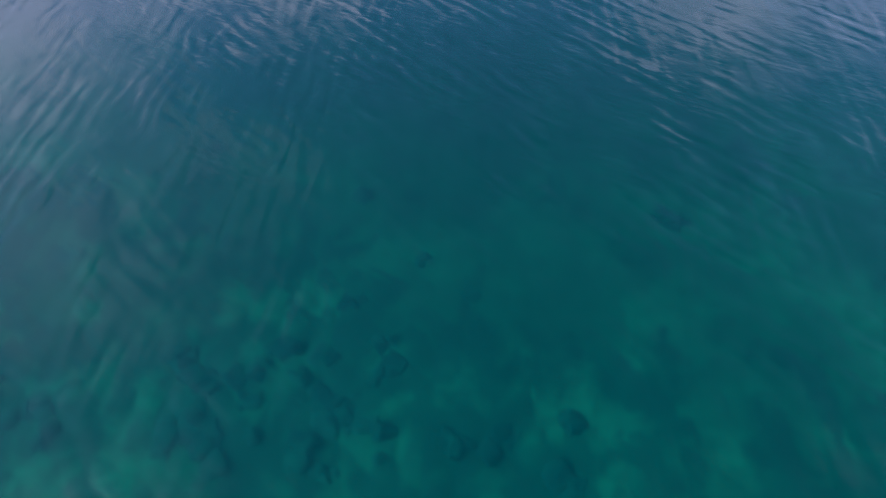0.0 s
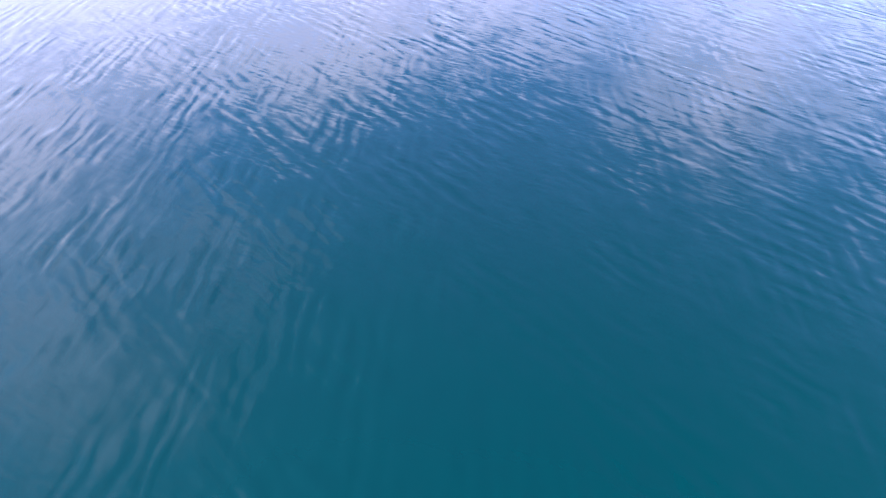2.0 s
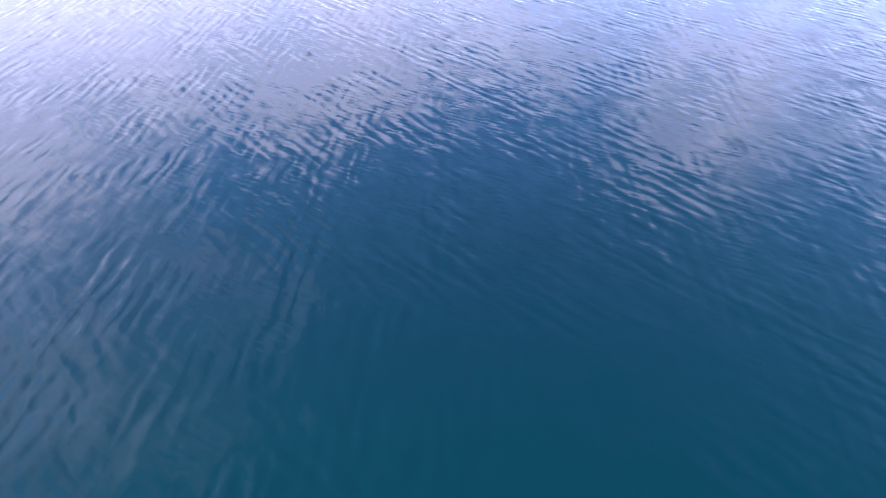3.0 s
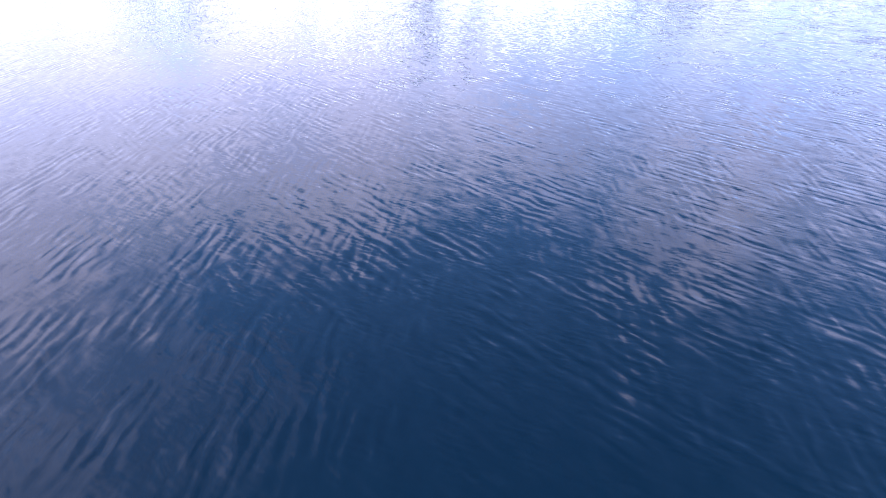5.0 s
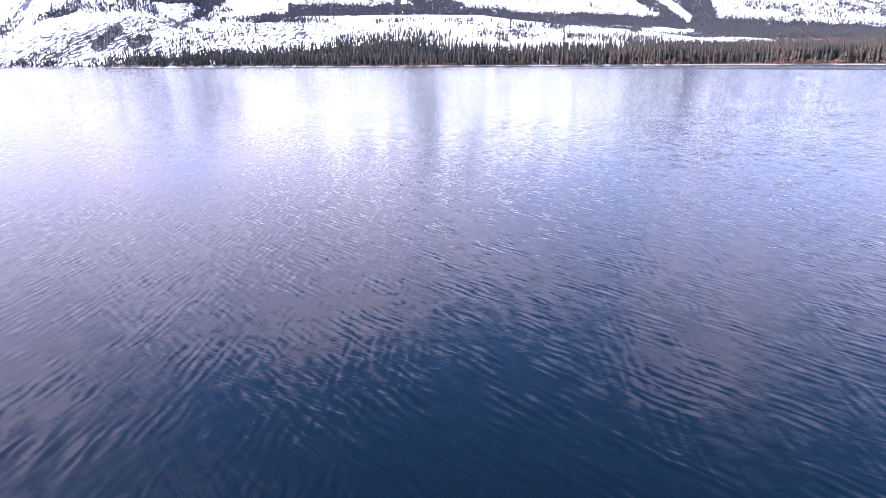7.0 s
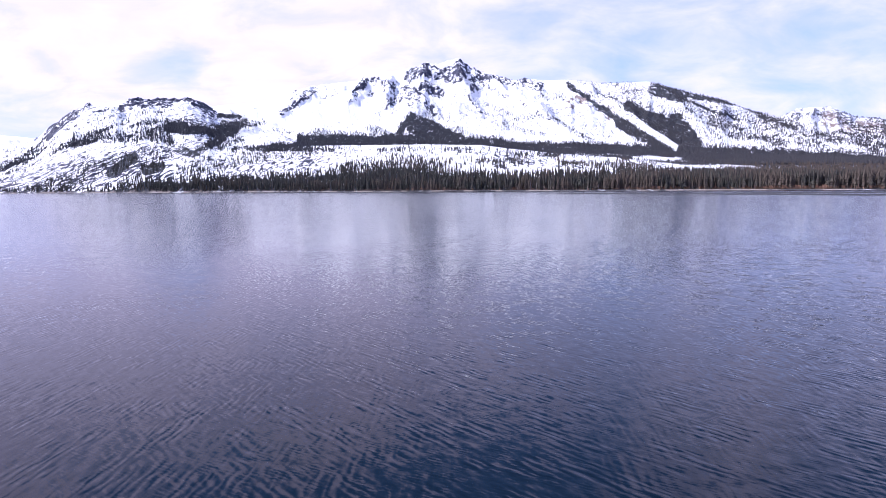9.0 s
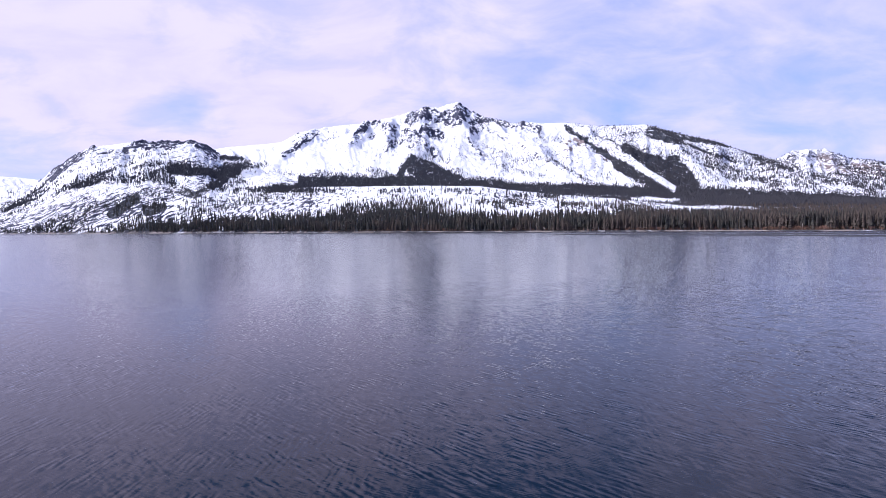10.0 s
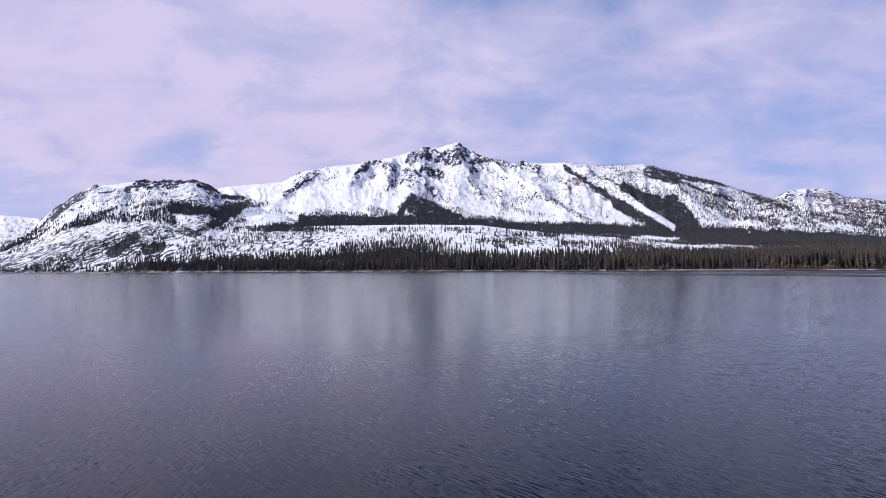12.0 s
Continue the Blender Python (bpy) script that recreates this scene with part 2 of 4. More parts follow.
def make_terrain():
    """Snow over rock; how much rock and how much forest floor shows is stored in the mesh."""
    m, t, p, o = material("snowy_mountain")
    pos = position(t)
    stretched = mapped(t, pos, 0, (1, 0.32, 0.65))
    coarse = noise_tex(t, mapped(t, pos, 0, (1, 0.10, 0.36)), 0.026, 4, 0.6, 0.8)
    mid = noise_tex(t, stretched, 0.05, 3, 0.6, 0.8)
    detail = noise_tex(t, pos, 0.22, 4, 0.6)
    chips = noise_tex(t, mapped(t, pos, 0, (1, 0.25, 0.8)), 0.12, 3, 0.6, 0.5)
    patchy = math_node(t, "ADD", math_node(t, "MULTIPLY", coarse, 0.38), math_node(t, "ADD", math_node(t, "MULTIPLY", mid, 0.38), math_node(t, "MULTIPLY", chips, 0.24)))
    rock_amount = attribute(t, "rock")
    show = math_node(t, "ADD", math_node(t, "SUBTRACT", math_node(t, "MULTIPLY", patchy, 3.2), 2.14), math_node(t, "MULTIPLY", rock_amount, 0.57))
    bare = ramp(t, math_node(t, "MULTIPLY", show, 12.0, clamp=True), [(0.0, 0.0), (0.35, 1.0)])
    # boulders and brush that stick out of the snow
    specks = math_node(t, "ADD", noise_tex(t, mapped(t, pos, 0, (1, 0.20, 0.7)), 0.13, 3, 0.6), math_node(t, "MULTIPLY", attribute(t, "brush"), 0.19))
    bare = math_node(t, "MAXIMUM", bare, ramp(t, specks, [(0.665, 0.0), (0.68, 1.0)]))
    # ledges that climb across the steep side of the valley
    tilted = t.nodes.new("ShaderNodeMapping")
    tilted.inputs["Rotation"].default_value = (0, radians(28), 0)
    t.links.new(pos, tilted.inputs["Vector"])
    ledges = noise_tex(t, mapped(t, tilted.outputs[0], 0, (0.026, 0.008, 0.15)), 1.0, 4, 0.65, 0.6)
    ledges = math_node(t, "ADD", ledges, math_node(t, "MULTIPLY", attribute(t, "ledge"), 0.10))
    bare = math_node(t, "MAXIMUM", bare, ramp(t, ledges, [(0.71, 0.0), (0.735, 1.0)]))
    warm = attribute(t, "warm")
    # navy tint paints sky-lit shade and haze into the rock colour
    cold_rock = mix_colour(t, ramp(t, chips, [(0.35, 0.0), (0.65, 1.0)]), (0.010, 0.015, 0.042), (0.064, 0.064, 0.092))
    warm_rock = mix_colour(t, ramp(t, detail, [(0.35, 0.0), (0.65, 1.0)]), (0.10, 0.075, 0.075), (0.30, 0.245, 0.235))
    rock = mix_colour(t, warm, cold_rock, warm_rock)
    snow = mix_colour(t, ramp(t, mid, [(0.3, 0.0), (0.7, 1.0)]), (0.84, 0.85, 0.89), (0.90, 0.90, 0.91))
    # forest floor, dark to fill out the stands, haze painted in as blue-grey
    hazed_floor = mix_colour(t, ramp(t, detail, [(0.35, 0.0), (0.62, 1.0)]), (0.019, 0.025, 0.037), (0.050, 0.054, 0.066))
    surface = mix_colour(t, bare, snow, rock)
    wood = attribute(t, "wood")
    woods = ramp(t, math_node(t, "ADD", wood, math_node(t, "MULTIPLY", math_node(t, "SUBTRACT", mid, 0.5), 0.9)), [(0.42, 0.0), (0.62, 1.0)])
    surface = mix_colour(t, woods, surface, hazed_floor)
    sand = mix_colour(t, ramp(t, detail, [(0.35, 0.0), (0.65, 1.0)]), (0.20, 0.17, 0.15), (0.42, 0.37, 0.34))
    drifts = ramp(t, coarse, [(0.46, 1.0), (0.52, 0.15)])
    surface = mix_colour(t, math_node(t, "MULTIPLY", attribute(t, "sand"), drifts), surface, sand)
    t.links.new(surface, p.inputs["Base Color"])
    p.inputs["Roughness"].default_value = 0.85
    p.inputs["Specular IOR Level"].default_value = 0.2
    n = bump(t, coarse, 5.0, 0.45)
    t.links.new(bump(t, detail, 0.6, 0.5, n), p.inputs["Normal"])
    return m


def make_needles(name, dark, light, brown):
    m, t, p, o = material(name)
    g = t.nodes.new("ShaderNodeNewGeometry")
    c = mix_colour(t, g.outputs["Random Per Island"], dark, light)
    info = t.nodes.new("ShaderNodeObjectInfo")
    c = mix_colour(t, math_node(t, "MULTIPLY", info.outputs["Random"], 0.5), c, brown)
    # browner stands towards the flat shore on one side
    sides = t.nodes.new("ShaderNodeSeparateXYZ")
    t.links.new(g.outputs["Position"], sides.inputs[0])
    brown_side = math_node(t, "MULTIPLY", math_node(t, "ADD", sides.outputs[0], 500.0), 0.00016)
    patch = math_node(t, "ADD", noise_tex(t, g.outputs["Position"], 0.02, 3, 0.6), brown_side)
    c = mix_colour(t, ramp(t, patch, [(0.52, 0.0), (0.74, 0.55)]), c, brown)
    fine_n = noise_tex(t, g.outputs["Position"], 1.5, 3, 0.6)
    c = mix_colour(t, ramp(t, fine_n, [(0.3, 0.3), (0.7, 0.0)]), c, (0.008, 0.011, 0.007))
    t.links.new(c, p.inputs["Base Color"])
    p.inputs["Roughness"].default_value = 0.8
    p.inputs["Specular IOR Level"].default_value = 0.15
    return m


def make_bark():
    m, t, p, o = material("pine_bark")
    pos = position(t)
    a = noise_tex(t, mapped(t, pos, 0, (2.5, 2.5, 0.4)), 1.0, 4, 0.6)
    c = mix_colour(t, ramp(t, a, [(0.35, 0.0), (0.65, 1.0)]), (0.14, 0.09, 0.068), (0.42, 0.28, 0.20))
    t.links.new(c, p.inputs["Base Color"])
    p.inputs["Roughness"].default_value = 0.9
    return m


WATER, BED = make_water(), make_bed()
BOULDER = make_rock("submerged_stone", (0.025, 0.035, 0.030), (0.09, 0.11, 0.075), 3.0)
DARK_BAR = make_rock("dark_bar_surface", (0.012, 0.012, 0.015), (0.035, 0.032, 0.033), 0.6)
TERRAIN = make_terrain()
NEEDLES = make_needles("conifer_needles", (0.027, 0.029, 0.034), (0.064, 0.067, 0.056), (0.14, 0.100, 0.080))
# distant conifers, greyed and blued to paint air haze into their colour
HAZED_NEEDLES = make_needles("hazed_conifer_needles", (0.028, 0.034, 0.052), (0.056, 0.064, 0.080), (0.078, 0.072, 0.076))
BARK = make_bark()
TWIGS = make_rock("willow_twigs", (0.14, 0.07, 0.05), (0.34, 0.20, 0.14), 0.8)


# ---- mesh helpers ----
def part(name, bm, mat, parent=None, label=""):
    me = bpy.data.meshes.new(name)
    bm.to_mesh(me)
    bm.free()
    me.materials.append(mat)
    ob = new(name, me)
    if parent is not None:
        ob.parent = parent
    return tagged(ob, label)


def mesh_object(name, verts, faces, mats, slots=None, smooth=False, loose=None):
    """One mesh from numpy arrays: verts (n, 3) and faces (m, 3 or 4)."""
    me = bpy.data.meshes.new(name)
    corners = faces.shape[1]
    me.vertices.add(len(verts))
    me.vertices.foreach_set("co", np.asarray(verts, dtype=np.float32).ravel())
    me.loops.add(faces.size)
    me.loops.foreach_set("vertex_index", np.asarray(faces, dtype=np.int32).ravel())
    me.polygons.add(len(faces))
    me.polygons.foreach_set("loop_start", np.arange(0, faces.size, corners, dtype=np.int32))
    for mat in mats:
        me.materials.append(mat)
    if slots is not None:
        me.polygons.foreach_set("material_index", np.asarray(slots, dtype=np.int32))
    me.polygons.foreach_set("use_smooth", np.full(len(faces), smooth))
    me.update(calc_edges=True)
    return new(name, me)


def grid_faces(rows, cols):
    i = np.arange(rows * cols).reshape(rows, cols)
    return np.stack([i[:-1, :-1], i[:-1, 1:], i[1:, 1:], i[1:, :-1]], -1).reshape(-1, 4)


def hashed(ix, iy, seed):
    n = (ix * 374761393 + iy * 668265263 + seed * 974634777) & 0x7FFFFFFF
    n = ((n ^ (n >> 13)) * 1274126177) & 0x7FFFFFFF
    return ((n ^ (n >> 16)) & 0xFFFF) / 65535.0


def value_noise(x, y, seed):
    """Smooth noise from -1 to 1 over arrays."""
    ix, iy = np.floor(x).astype(np.int64), np.floor(y).astype(np.int64)
    fx, fy = x - ix, y - iy
    fx, fy = fx * fx * fx * (fx * (fx * 6 - 15) + 10), fy * fy * fy * (fy * (fy * 6 - 15) + 10)
    a = hashed(ix, iy, seed) * (1 - fx) + hashed(ix + 1, iy, seed) * fx
    b = hashed(ix, iy + 1, seed) * (1 - fx) + hashed(ix + 1, iy + 1, seed) * fx
    return (a * (1 - fy) + b * fy) * 2 - 1


def fractal(x, y, seed, octaves=5, gain=0.5, ridged=False):
    total, amp, norm = 0.0, 1.0, 0.0
    for k in range(octaves):
        v = value_noise(x * 2 ** k + 17.3 * k, y * 2 ** k - 9.1 * k, seed + k)
        total = total + amp * ((1 - 2 * np.abs(v)) if ridged else v)
        norm += amp
        amp *= gain
    return total / norm


# ---- the land across the lake ----
# bearing (metres aside per metre ahead), metres ahead, metres above the lake, seen from VIEW on the water
VIEW_Y, VIEW_Z = 47.8, 6.75
MAIN_CREST = [
    (-0.526, 3500, 402), (-0.378, 3600, 521), (-0.309, 3700, 555), (-0.279, 3750, 573), (-0.25, 3800, 633),
    (-0.22, 3850, 674), (-0.181, 3900, 705), (-0.141, 4000, 734), (-0.102, 4050, 774), (-0.062, 4150, 830),
    (-0.032, 4200, 880), (-0.008, 4200, 884), (0.017, 4250, 919), (0.029, 4250, 919), (0.047, 4250, 868),
    (0.061, 4200, 836), (0.086, 4100, 775), (0.115, 4000, 732), (0.165, 3900, 712), (0.214, 3800, 697),
    (0.273, 3750, 664), (0.352, 3550, 638), (0.392, 3450, 581), (0.431, 3350, 531), (0.48, 3250, 482),
    (0.519, 3150, 417), (0.558, 3050, 376), (0.607, 3000, 330), (0.803, 2800, 139)]
MAIN_FOOT = [
    (-0.525, 2500, 171), (-0.279, 2300, 195), (-0.082, 2250, 179), (0.065, 2250, 173), (0.213, 2150, 151),
    (0.409, 2100, 132), (0.606, 2000, 112), (0.803, 1900, 93)]
MORAINE = [
    (-0.574, 1400, 5), (-0.476, 1450, 44), (-0.417, 1500, 75), (-0.378, 1600, 107), (-0.348, 1650, 125),
    (-0.289, 1650, 126), (-0.181, 1650, 128), (-0.033, 1650, 130), (0.065, 1650, 127), (0.114, 1650, 117),
    (0.163, 1600, 105), (0.213, 1600, 98), (0.311, 1550, 83), (0.389, 1500, 67), (0.448, 1450, 54),
    (0.507, 1400, 37), (0.605, 1300, 24), (0.801, 1200, 19)]
KNOLL = [
    (-0.407, 1950, 114), (-0.368, 1950, 163), (-0.338, 1950, 182), (-0.309, 1950, 192), (-0.279, 1950, 184),
    (-0.25, 1950, 170), (-0.21, 1950, 140)]
LEFT_CREST = [
    (-0.966, 2100, -19), (-0.888, 2200, -4), (-0.829, 2300, 35), (-0.771, 2400, 97), (-0.732, 2450, 151),
    (-0.693, 2500, 223), (-0.673, 2520, 274), (-0.644, 2550, 327), (-0.61, 2600, 382), (-0.575, 2650, 396),
    (-0.536, 2700, 419), (-0.487, 2750, 423), (-0.427, 2850, 440), (-0.408, 2900, 424), (-0.388, 2900, 381),
    (-0.348, 2900, 348), (-0.299, 2900, 296), (-0.26, 2900, 235), (-0.181, 2900, 105)]
RIGHT_HILL = [
    (0.528, 2900, 286), (0.583, 2900, 351), (0.608, 2900, 380), (0.638, 2900, 393), (0.662, 2900, 393),
    (0.687, 2850, 360), (0.706, 2800, 332), (0.746, 2800, 323), (0.773, 2750, 306), (0.854, 2700, 278),
    (1.05, 2600, 228)]
FAR_LEFT = [
    (-1.067, 3700, 280), (-0.87, 3700, 338), (-0.772, 3750, 366), (-0.732, 3750, 354), (-0.698, 3750, 338),
    (-0.634, 3750, 300), (-0.535, 3750, 216)]
# spurs that run down the main face: bearing and height on the slope (1 is the crest) from, to; width; rise
SPURS = [
    (-0.035, 0.95, -0.048, 0.25, 0.016, 55), (0.015, 0.95, 0.045, 0.55, 0.012, 40), (0.065, 0.95, 0.17, 0.40, 0.014, 45),
    (0.214, 0.98, 0.40, 0.05, 0.014, 42), (-0.14, 0.95, -0.16, 0.50, 0.014, 42), (-0.225, 0.95, -0.28, 0.50, 0.014, 42),
    (0.36, 0.97, 0.45, 0.35, 0.016, 40), (0.45, 0.97, 0.53, 0.20, 0.014, 32), (-0.09, 0.92, -0.10, 0.55, 0.010, 32),
    (0.12, 0.80, 0.22, 0.15, 0.012, 26)]
SHORE = [(-1.2, 1250), (-0.77, 1180), (-0.3, 1060), (0.0, 985), (0.26, 870), (0.5, 810), (0.77, 700), (1.2, 600)]


def along(line, u, k):
    return np.interp(u, [q[0] for q in line], [q[k] for q in line])


def shore_y(u):
    return along(SHORE, u, 1) + 14 * fractal(u * 9, u * 0 + 3.3, 40, 4)


def slope_up(u, y, crest, foot_y, foot_z, power, back):
    """A range that climbs from its foot to its crest and falls away behind it."""
    cy, cz = along(crest, u, 1), along(crest, u, 2)
    s = (y - foot_y) / (cy - foot_y)
    front = foot_z + (cz - foot_z) * np.abs(s) ** power
    z = np.where(s < 0, foot_z - 0.5 * (foot_y - y), np.where(s <= 1, front, cz - back * (y - cy)))
    outside = np.maximum(crest[0][0] - u, 0) + np.maximum(u - crest[-1][0], 0)
    return z - outside * 4000, np.clip(s, 0, 1.4)


def land(u, y):
    """Height, and how steeply rocky the place is, at a bearing and a distance ahead of VIEW."""
    sy = shore_y(u)
    fy, fz = along(MAIN_FOOT, u, 1), along(MAIN_FOOT, u, 2)
    x = u * y
    warp_u = u + 0.010 * fractal(x * 0.004, y * 0.004, 71, 3)
    base = np.where(y > sy, 1.2 + (fz - 6) * np.clip((y - sy) / (fy - sy), 0, 1.1) ** 1.25, 0.0)
    main, s_main = slope_up(u, y, MAIN_CREST, fy, fz, 1.22, 0.55)
    moraine, s_mor = slope_up(u, y, MORAINE, sy + 30, 2.0, 0.9, 0.20)
    knoll, s_kn = slope_up(u, y, KNOLL, sy + 500, 90.0, 0.9, 0.25)
    left, s_left = slope_up(u, y, LEFT_CREST, sy + 10, 2.0, 0.95, 0.6)
    right, s_right = slope_up(u, y, RIGHT_HILL, fy, fz, 0.9, 0.5)
    far, s_far = slope_up(u, y, FAR_LEFT, 3000.0 + 0 * u, 150.0, 1.0, 0.3)
    # gullies run down the fall line; they die out towards the crests and the feet
    gully = fractal(warp_u * 26, y * 0.0011, 11, 5, 0.55, True)
    lumps = fractal(x * 0.006, y * 0.006, 23, 5, 0.55)

    spurs = 0.0
    for u0, s0, u1, s1, width, rise in SPURS:
        k = np.clip((s0 - s_main) / (s0 - s1), -0.3, 1.3)
        off = (warp_u - u0 - (u1 - u0) * k) / width
        spurs = spurs + rise * np.exp(-np.abs(off) ** 1.3) * np.clip((k + 0.3) * 4, 0, 1) * np.clip((1.3 - k) * 3, 0, 1)

    def fade(s):
        return np.clip(s * 1.6, 0, 1) * np.clip((1.0 - s) * 5, 0, 1)
    main = main + fade(s_main) * (34 * gully + 14 * lumps + spurs) * np.clip(along(MAIN_CREST, u, 2) / 700, 0.3, 1)
    left = left + fade(s_left) * (18 * gully + 16 * lumps)
    right = right + fade(s_right) * (26 * gully + 24 * lumps)
    moraine = moraine + fade(s_mor) * 3 * lumps
    far = far + fade(s_far) * 30 * gully
    crag = fractal(x * 0.03, y * 0.010, 33, 4, 0.65, True)
    on_crest = np.clip(1 - np.abs(s_main - 1) * 7, 0, 1)
    main = main + on_crest * 16 * crag * np.exp(-((u - 0.01) / 0.11) ** 2)
    left = left + np.clip(1 - np.abs(s_left - 1) * 9, 0, 1) * 8 * crag
    z = np.maximum.reduce([base, main, moraine, knoll, left, right, far])
    z = z + np.clip((y - sy) / 200, 0, 1) * 1.5 * fractal(x * 0.03, y * 0.03, 51, 3)
    under = np.clip((sy - y) / 40, 0, 1)
    z = np.where(y < sy, -3.5 * under, np.where(y < sy + 14, np.minimum(z, (y - sy) * 0.12), z))
    return z, gully, lumps


# stands of trees: a line from bearing, rise to bearing, rise; half its width; how dense
STANDS_MAIN = [
    (-0.279, 0.083, -0.082, 0.079, 0.0085, 1), (-0.102, 0.082, 0.095, 0.073, 0.0090, 1), (0.095, 0.070, 0.223, 0.064, 0.0070, 1),
    (0.213, 0.067, 0.429, 0.058, 0.0069, 1), (0.429, 0.054, 0.771, 0.036, 0.0118, 1), (-0.053, 0.125, -0.078, 0.086, 0.0049, 1),
    (-0.045, 0.120, 0.034, 0.082, 0.0059, 1), (-0.043, 0.106, -0.037, 0.082, 0.0147, 1), (-0.018, 0.094, 0.006, 0.082, 0.0098, 1),
    (-0.045, 0.146, -0.021, 0.120, 0.0049, 0.6), (-0.015, 0.125, 0.016, 0.114, 0.0029, 0.4), (0.011, 0.104, 0.065, 0.084, 0.0029, 0.5),
    (-0.127, 0.101, -0.082, 0.087, 0.0049, 0.7), (-0.220, 0.093, -0.141, 0.087, 0.0049, 0.6)]
STANDS_SIDE = [
    (0.216, 0.174, 0.273, 0.133, 0.0039, 1), (0.273, 0.133, 0.380, 0.070, 0.0059, 1), (0.307, 0.108, 0.382, 0.068, 0.0088, 1),
    (0.229, 0.173, 0.302, 0.134, 0.0088, 0.3), (0.320, 0.137, 0.419, 0.070, 0.0079, 1), (0.351, 0.120, 0.406, 0.114, 0.0059, 1),
    (0.401, 0.116, 0.437, 0.070, 0.0098, 1), (0.371, 0.109, 0.415, 0.079, 0.0108, 1), (0.313, 0.169, 0.357, 0.157, 0.0088, 0.3),
    (0.362, 0.164, 0.406, 0.151, 0.0088, 0.95), (0.406, 0.159, 0.515, 0.138, 0.0049, 0.9), (0.406, 0.149, 0.509, 0.112, 0.0025, 0.9),
    (0.435, 0.101, 0.471, 0.081, 0.0069, 0.45), (0.460, 0.113, 0.513, 0.087, 0.0049, 0.6), (0.352, 0.134, 0.391, 0.129, 0.0049, 0.35),
    (0.297, 0.125, 0.317, 0.118, 0.0049, 0.6)]
STANDS_RIBS = [
    (0.515, 0.138, 0.553, 0.116, 0.0039, 0.85), (0.553, 0.116, 0.607, 0.096, 0.0039, 0.8), (0.509, 0.123, 0.646, 0.066, 0.0029, 0.6),
    (0.460, 0.133, 0.538, 0.103, 0.0025, 0.6), (0.553, 0.083, 0.582, 0.068, 0.0059, 0.7), (0.588, 0.106, 0.656, 0.066, 0.0029, 0.6),
    (0.646, 0.083, 0.772, 0.067, 0.0059, 0.75), (0.603, 0.118, 0.626, 0.078, 0.0039, 0.5), (0.687, 0.122, 0.773, 0.107, 0.0029, 0.6),
    (0.705, 0.083, 0.772, 0.092, 0.0049, 0.5), (0.174, 0.125, 0.262, 0.072, 0.0025, 0.7), (0.120, 0.116, 0.174, 0.120, 0.0029, 0.5),
    (0.085, 0.111, 0.174, 0.086, 0.0025, 0.5), (0.071, 0.141, 0.120, 0.121, 0.0025, 0.5), (0.262, 0.070, 0.341, 0.067, 0.0029, 0.6),
    (0.165, 0.155, 0.204, 0.150, 0.0049, 0.35)]
STANDS_LEFT = [
    (-0.504, 0.089, -0.465, 0.099, 0.0069, 0.6), (-0.471, 0.104, -0.405, 0.098, 0.0069, 1), (-0.412, 0.096, -0.358, 0.100, 0.0069, 1),
    (-0.380, 0.087, -0.427, 0.063, 0.0049, 0.95), (-0.464, 0.073, -0.431, 0.061, 0.0069, 0.8), (-0.476, 0.109, -0.442, 0.112, 0.0029, 0.8),
    (-0.383, 0.124, -0.346, 0.123, 0.0029, 1), (-0.376, 0.108, -0.338, 0.112, 0.0049, 0.8), (-0.574, 0.029, -0.533, 0.056, 0.0079, 1),
    (-0.515, 0.033, -0.490, 0.040, 0.0069, 1), (-0.550, 0.066, -0.514, 0.090, 0.0059, 0.5), (-0.623, 0.047, -0.575, 0.076, 0.0049, 0.45),
    (-0.510, 0.044, -0.447, 0.067, 0.0039, 0.5), (-0.446, 0.026, -0.378, 0.075, 0.0049, 0.35), (-0.397, 0.035, -0.358, 0.063, 0.0039, 0.5),
    (-0.348, 0.109, -0.309, 0.112, 0.0039, 0.7)]
OPEN_WOOD = [
    (-0.623, 0.027, -0.476, 0.100, 0.0314, 0.55), (-0.436, 0.036, -0.279, 0.069, 0.0216, 0.3), (-0.338, 0.050, -0.279, 0.059, 0.0069, 0.75),
    (-0.294, 0.072, -0.235, 0.076, 0.0039, 0.6), (-0.279, 0.044, 0.114, 0.038, 0.0157, 0.60), (0.0, 0.043, 0.20, 0.040, 0.0110, 0.80), (0.193, 0.045, 0.311, 0.037, 0.0108, 0.6),
    (0.311, 0.035, 0.487, 0.028, 0.0059, 0.45), (0.410, 0.104, 0.772, 0.072, 0.0236, 0.60), (0.115, 0.106, 0.272, 0.085, 0.0196, 0.16),
    (0.273, 0.169, 0.362, 0.139, 0.0177, 0.42), (-0.092, 0.127, -0.220, 0.090, 0.0079, 0.25), (-0.751, 0.008, -0.544, 0.012, 0.0118, 0.75), (-0.72, 0.03, -0.56, 0.085, 0.03, 0.55),
    (-0.672, 0.032, -0.525, 0.036, 0.0138, 0.6), (0.507, 0.039, 0.655, 0.033, 0.0079, 0.5), (-0.013, 0.171, 0.115, 0.126, 0.0196, 0.08)]
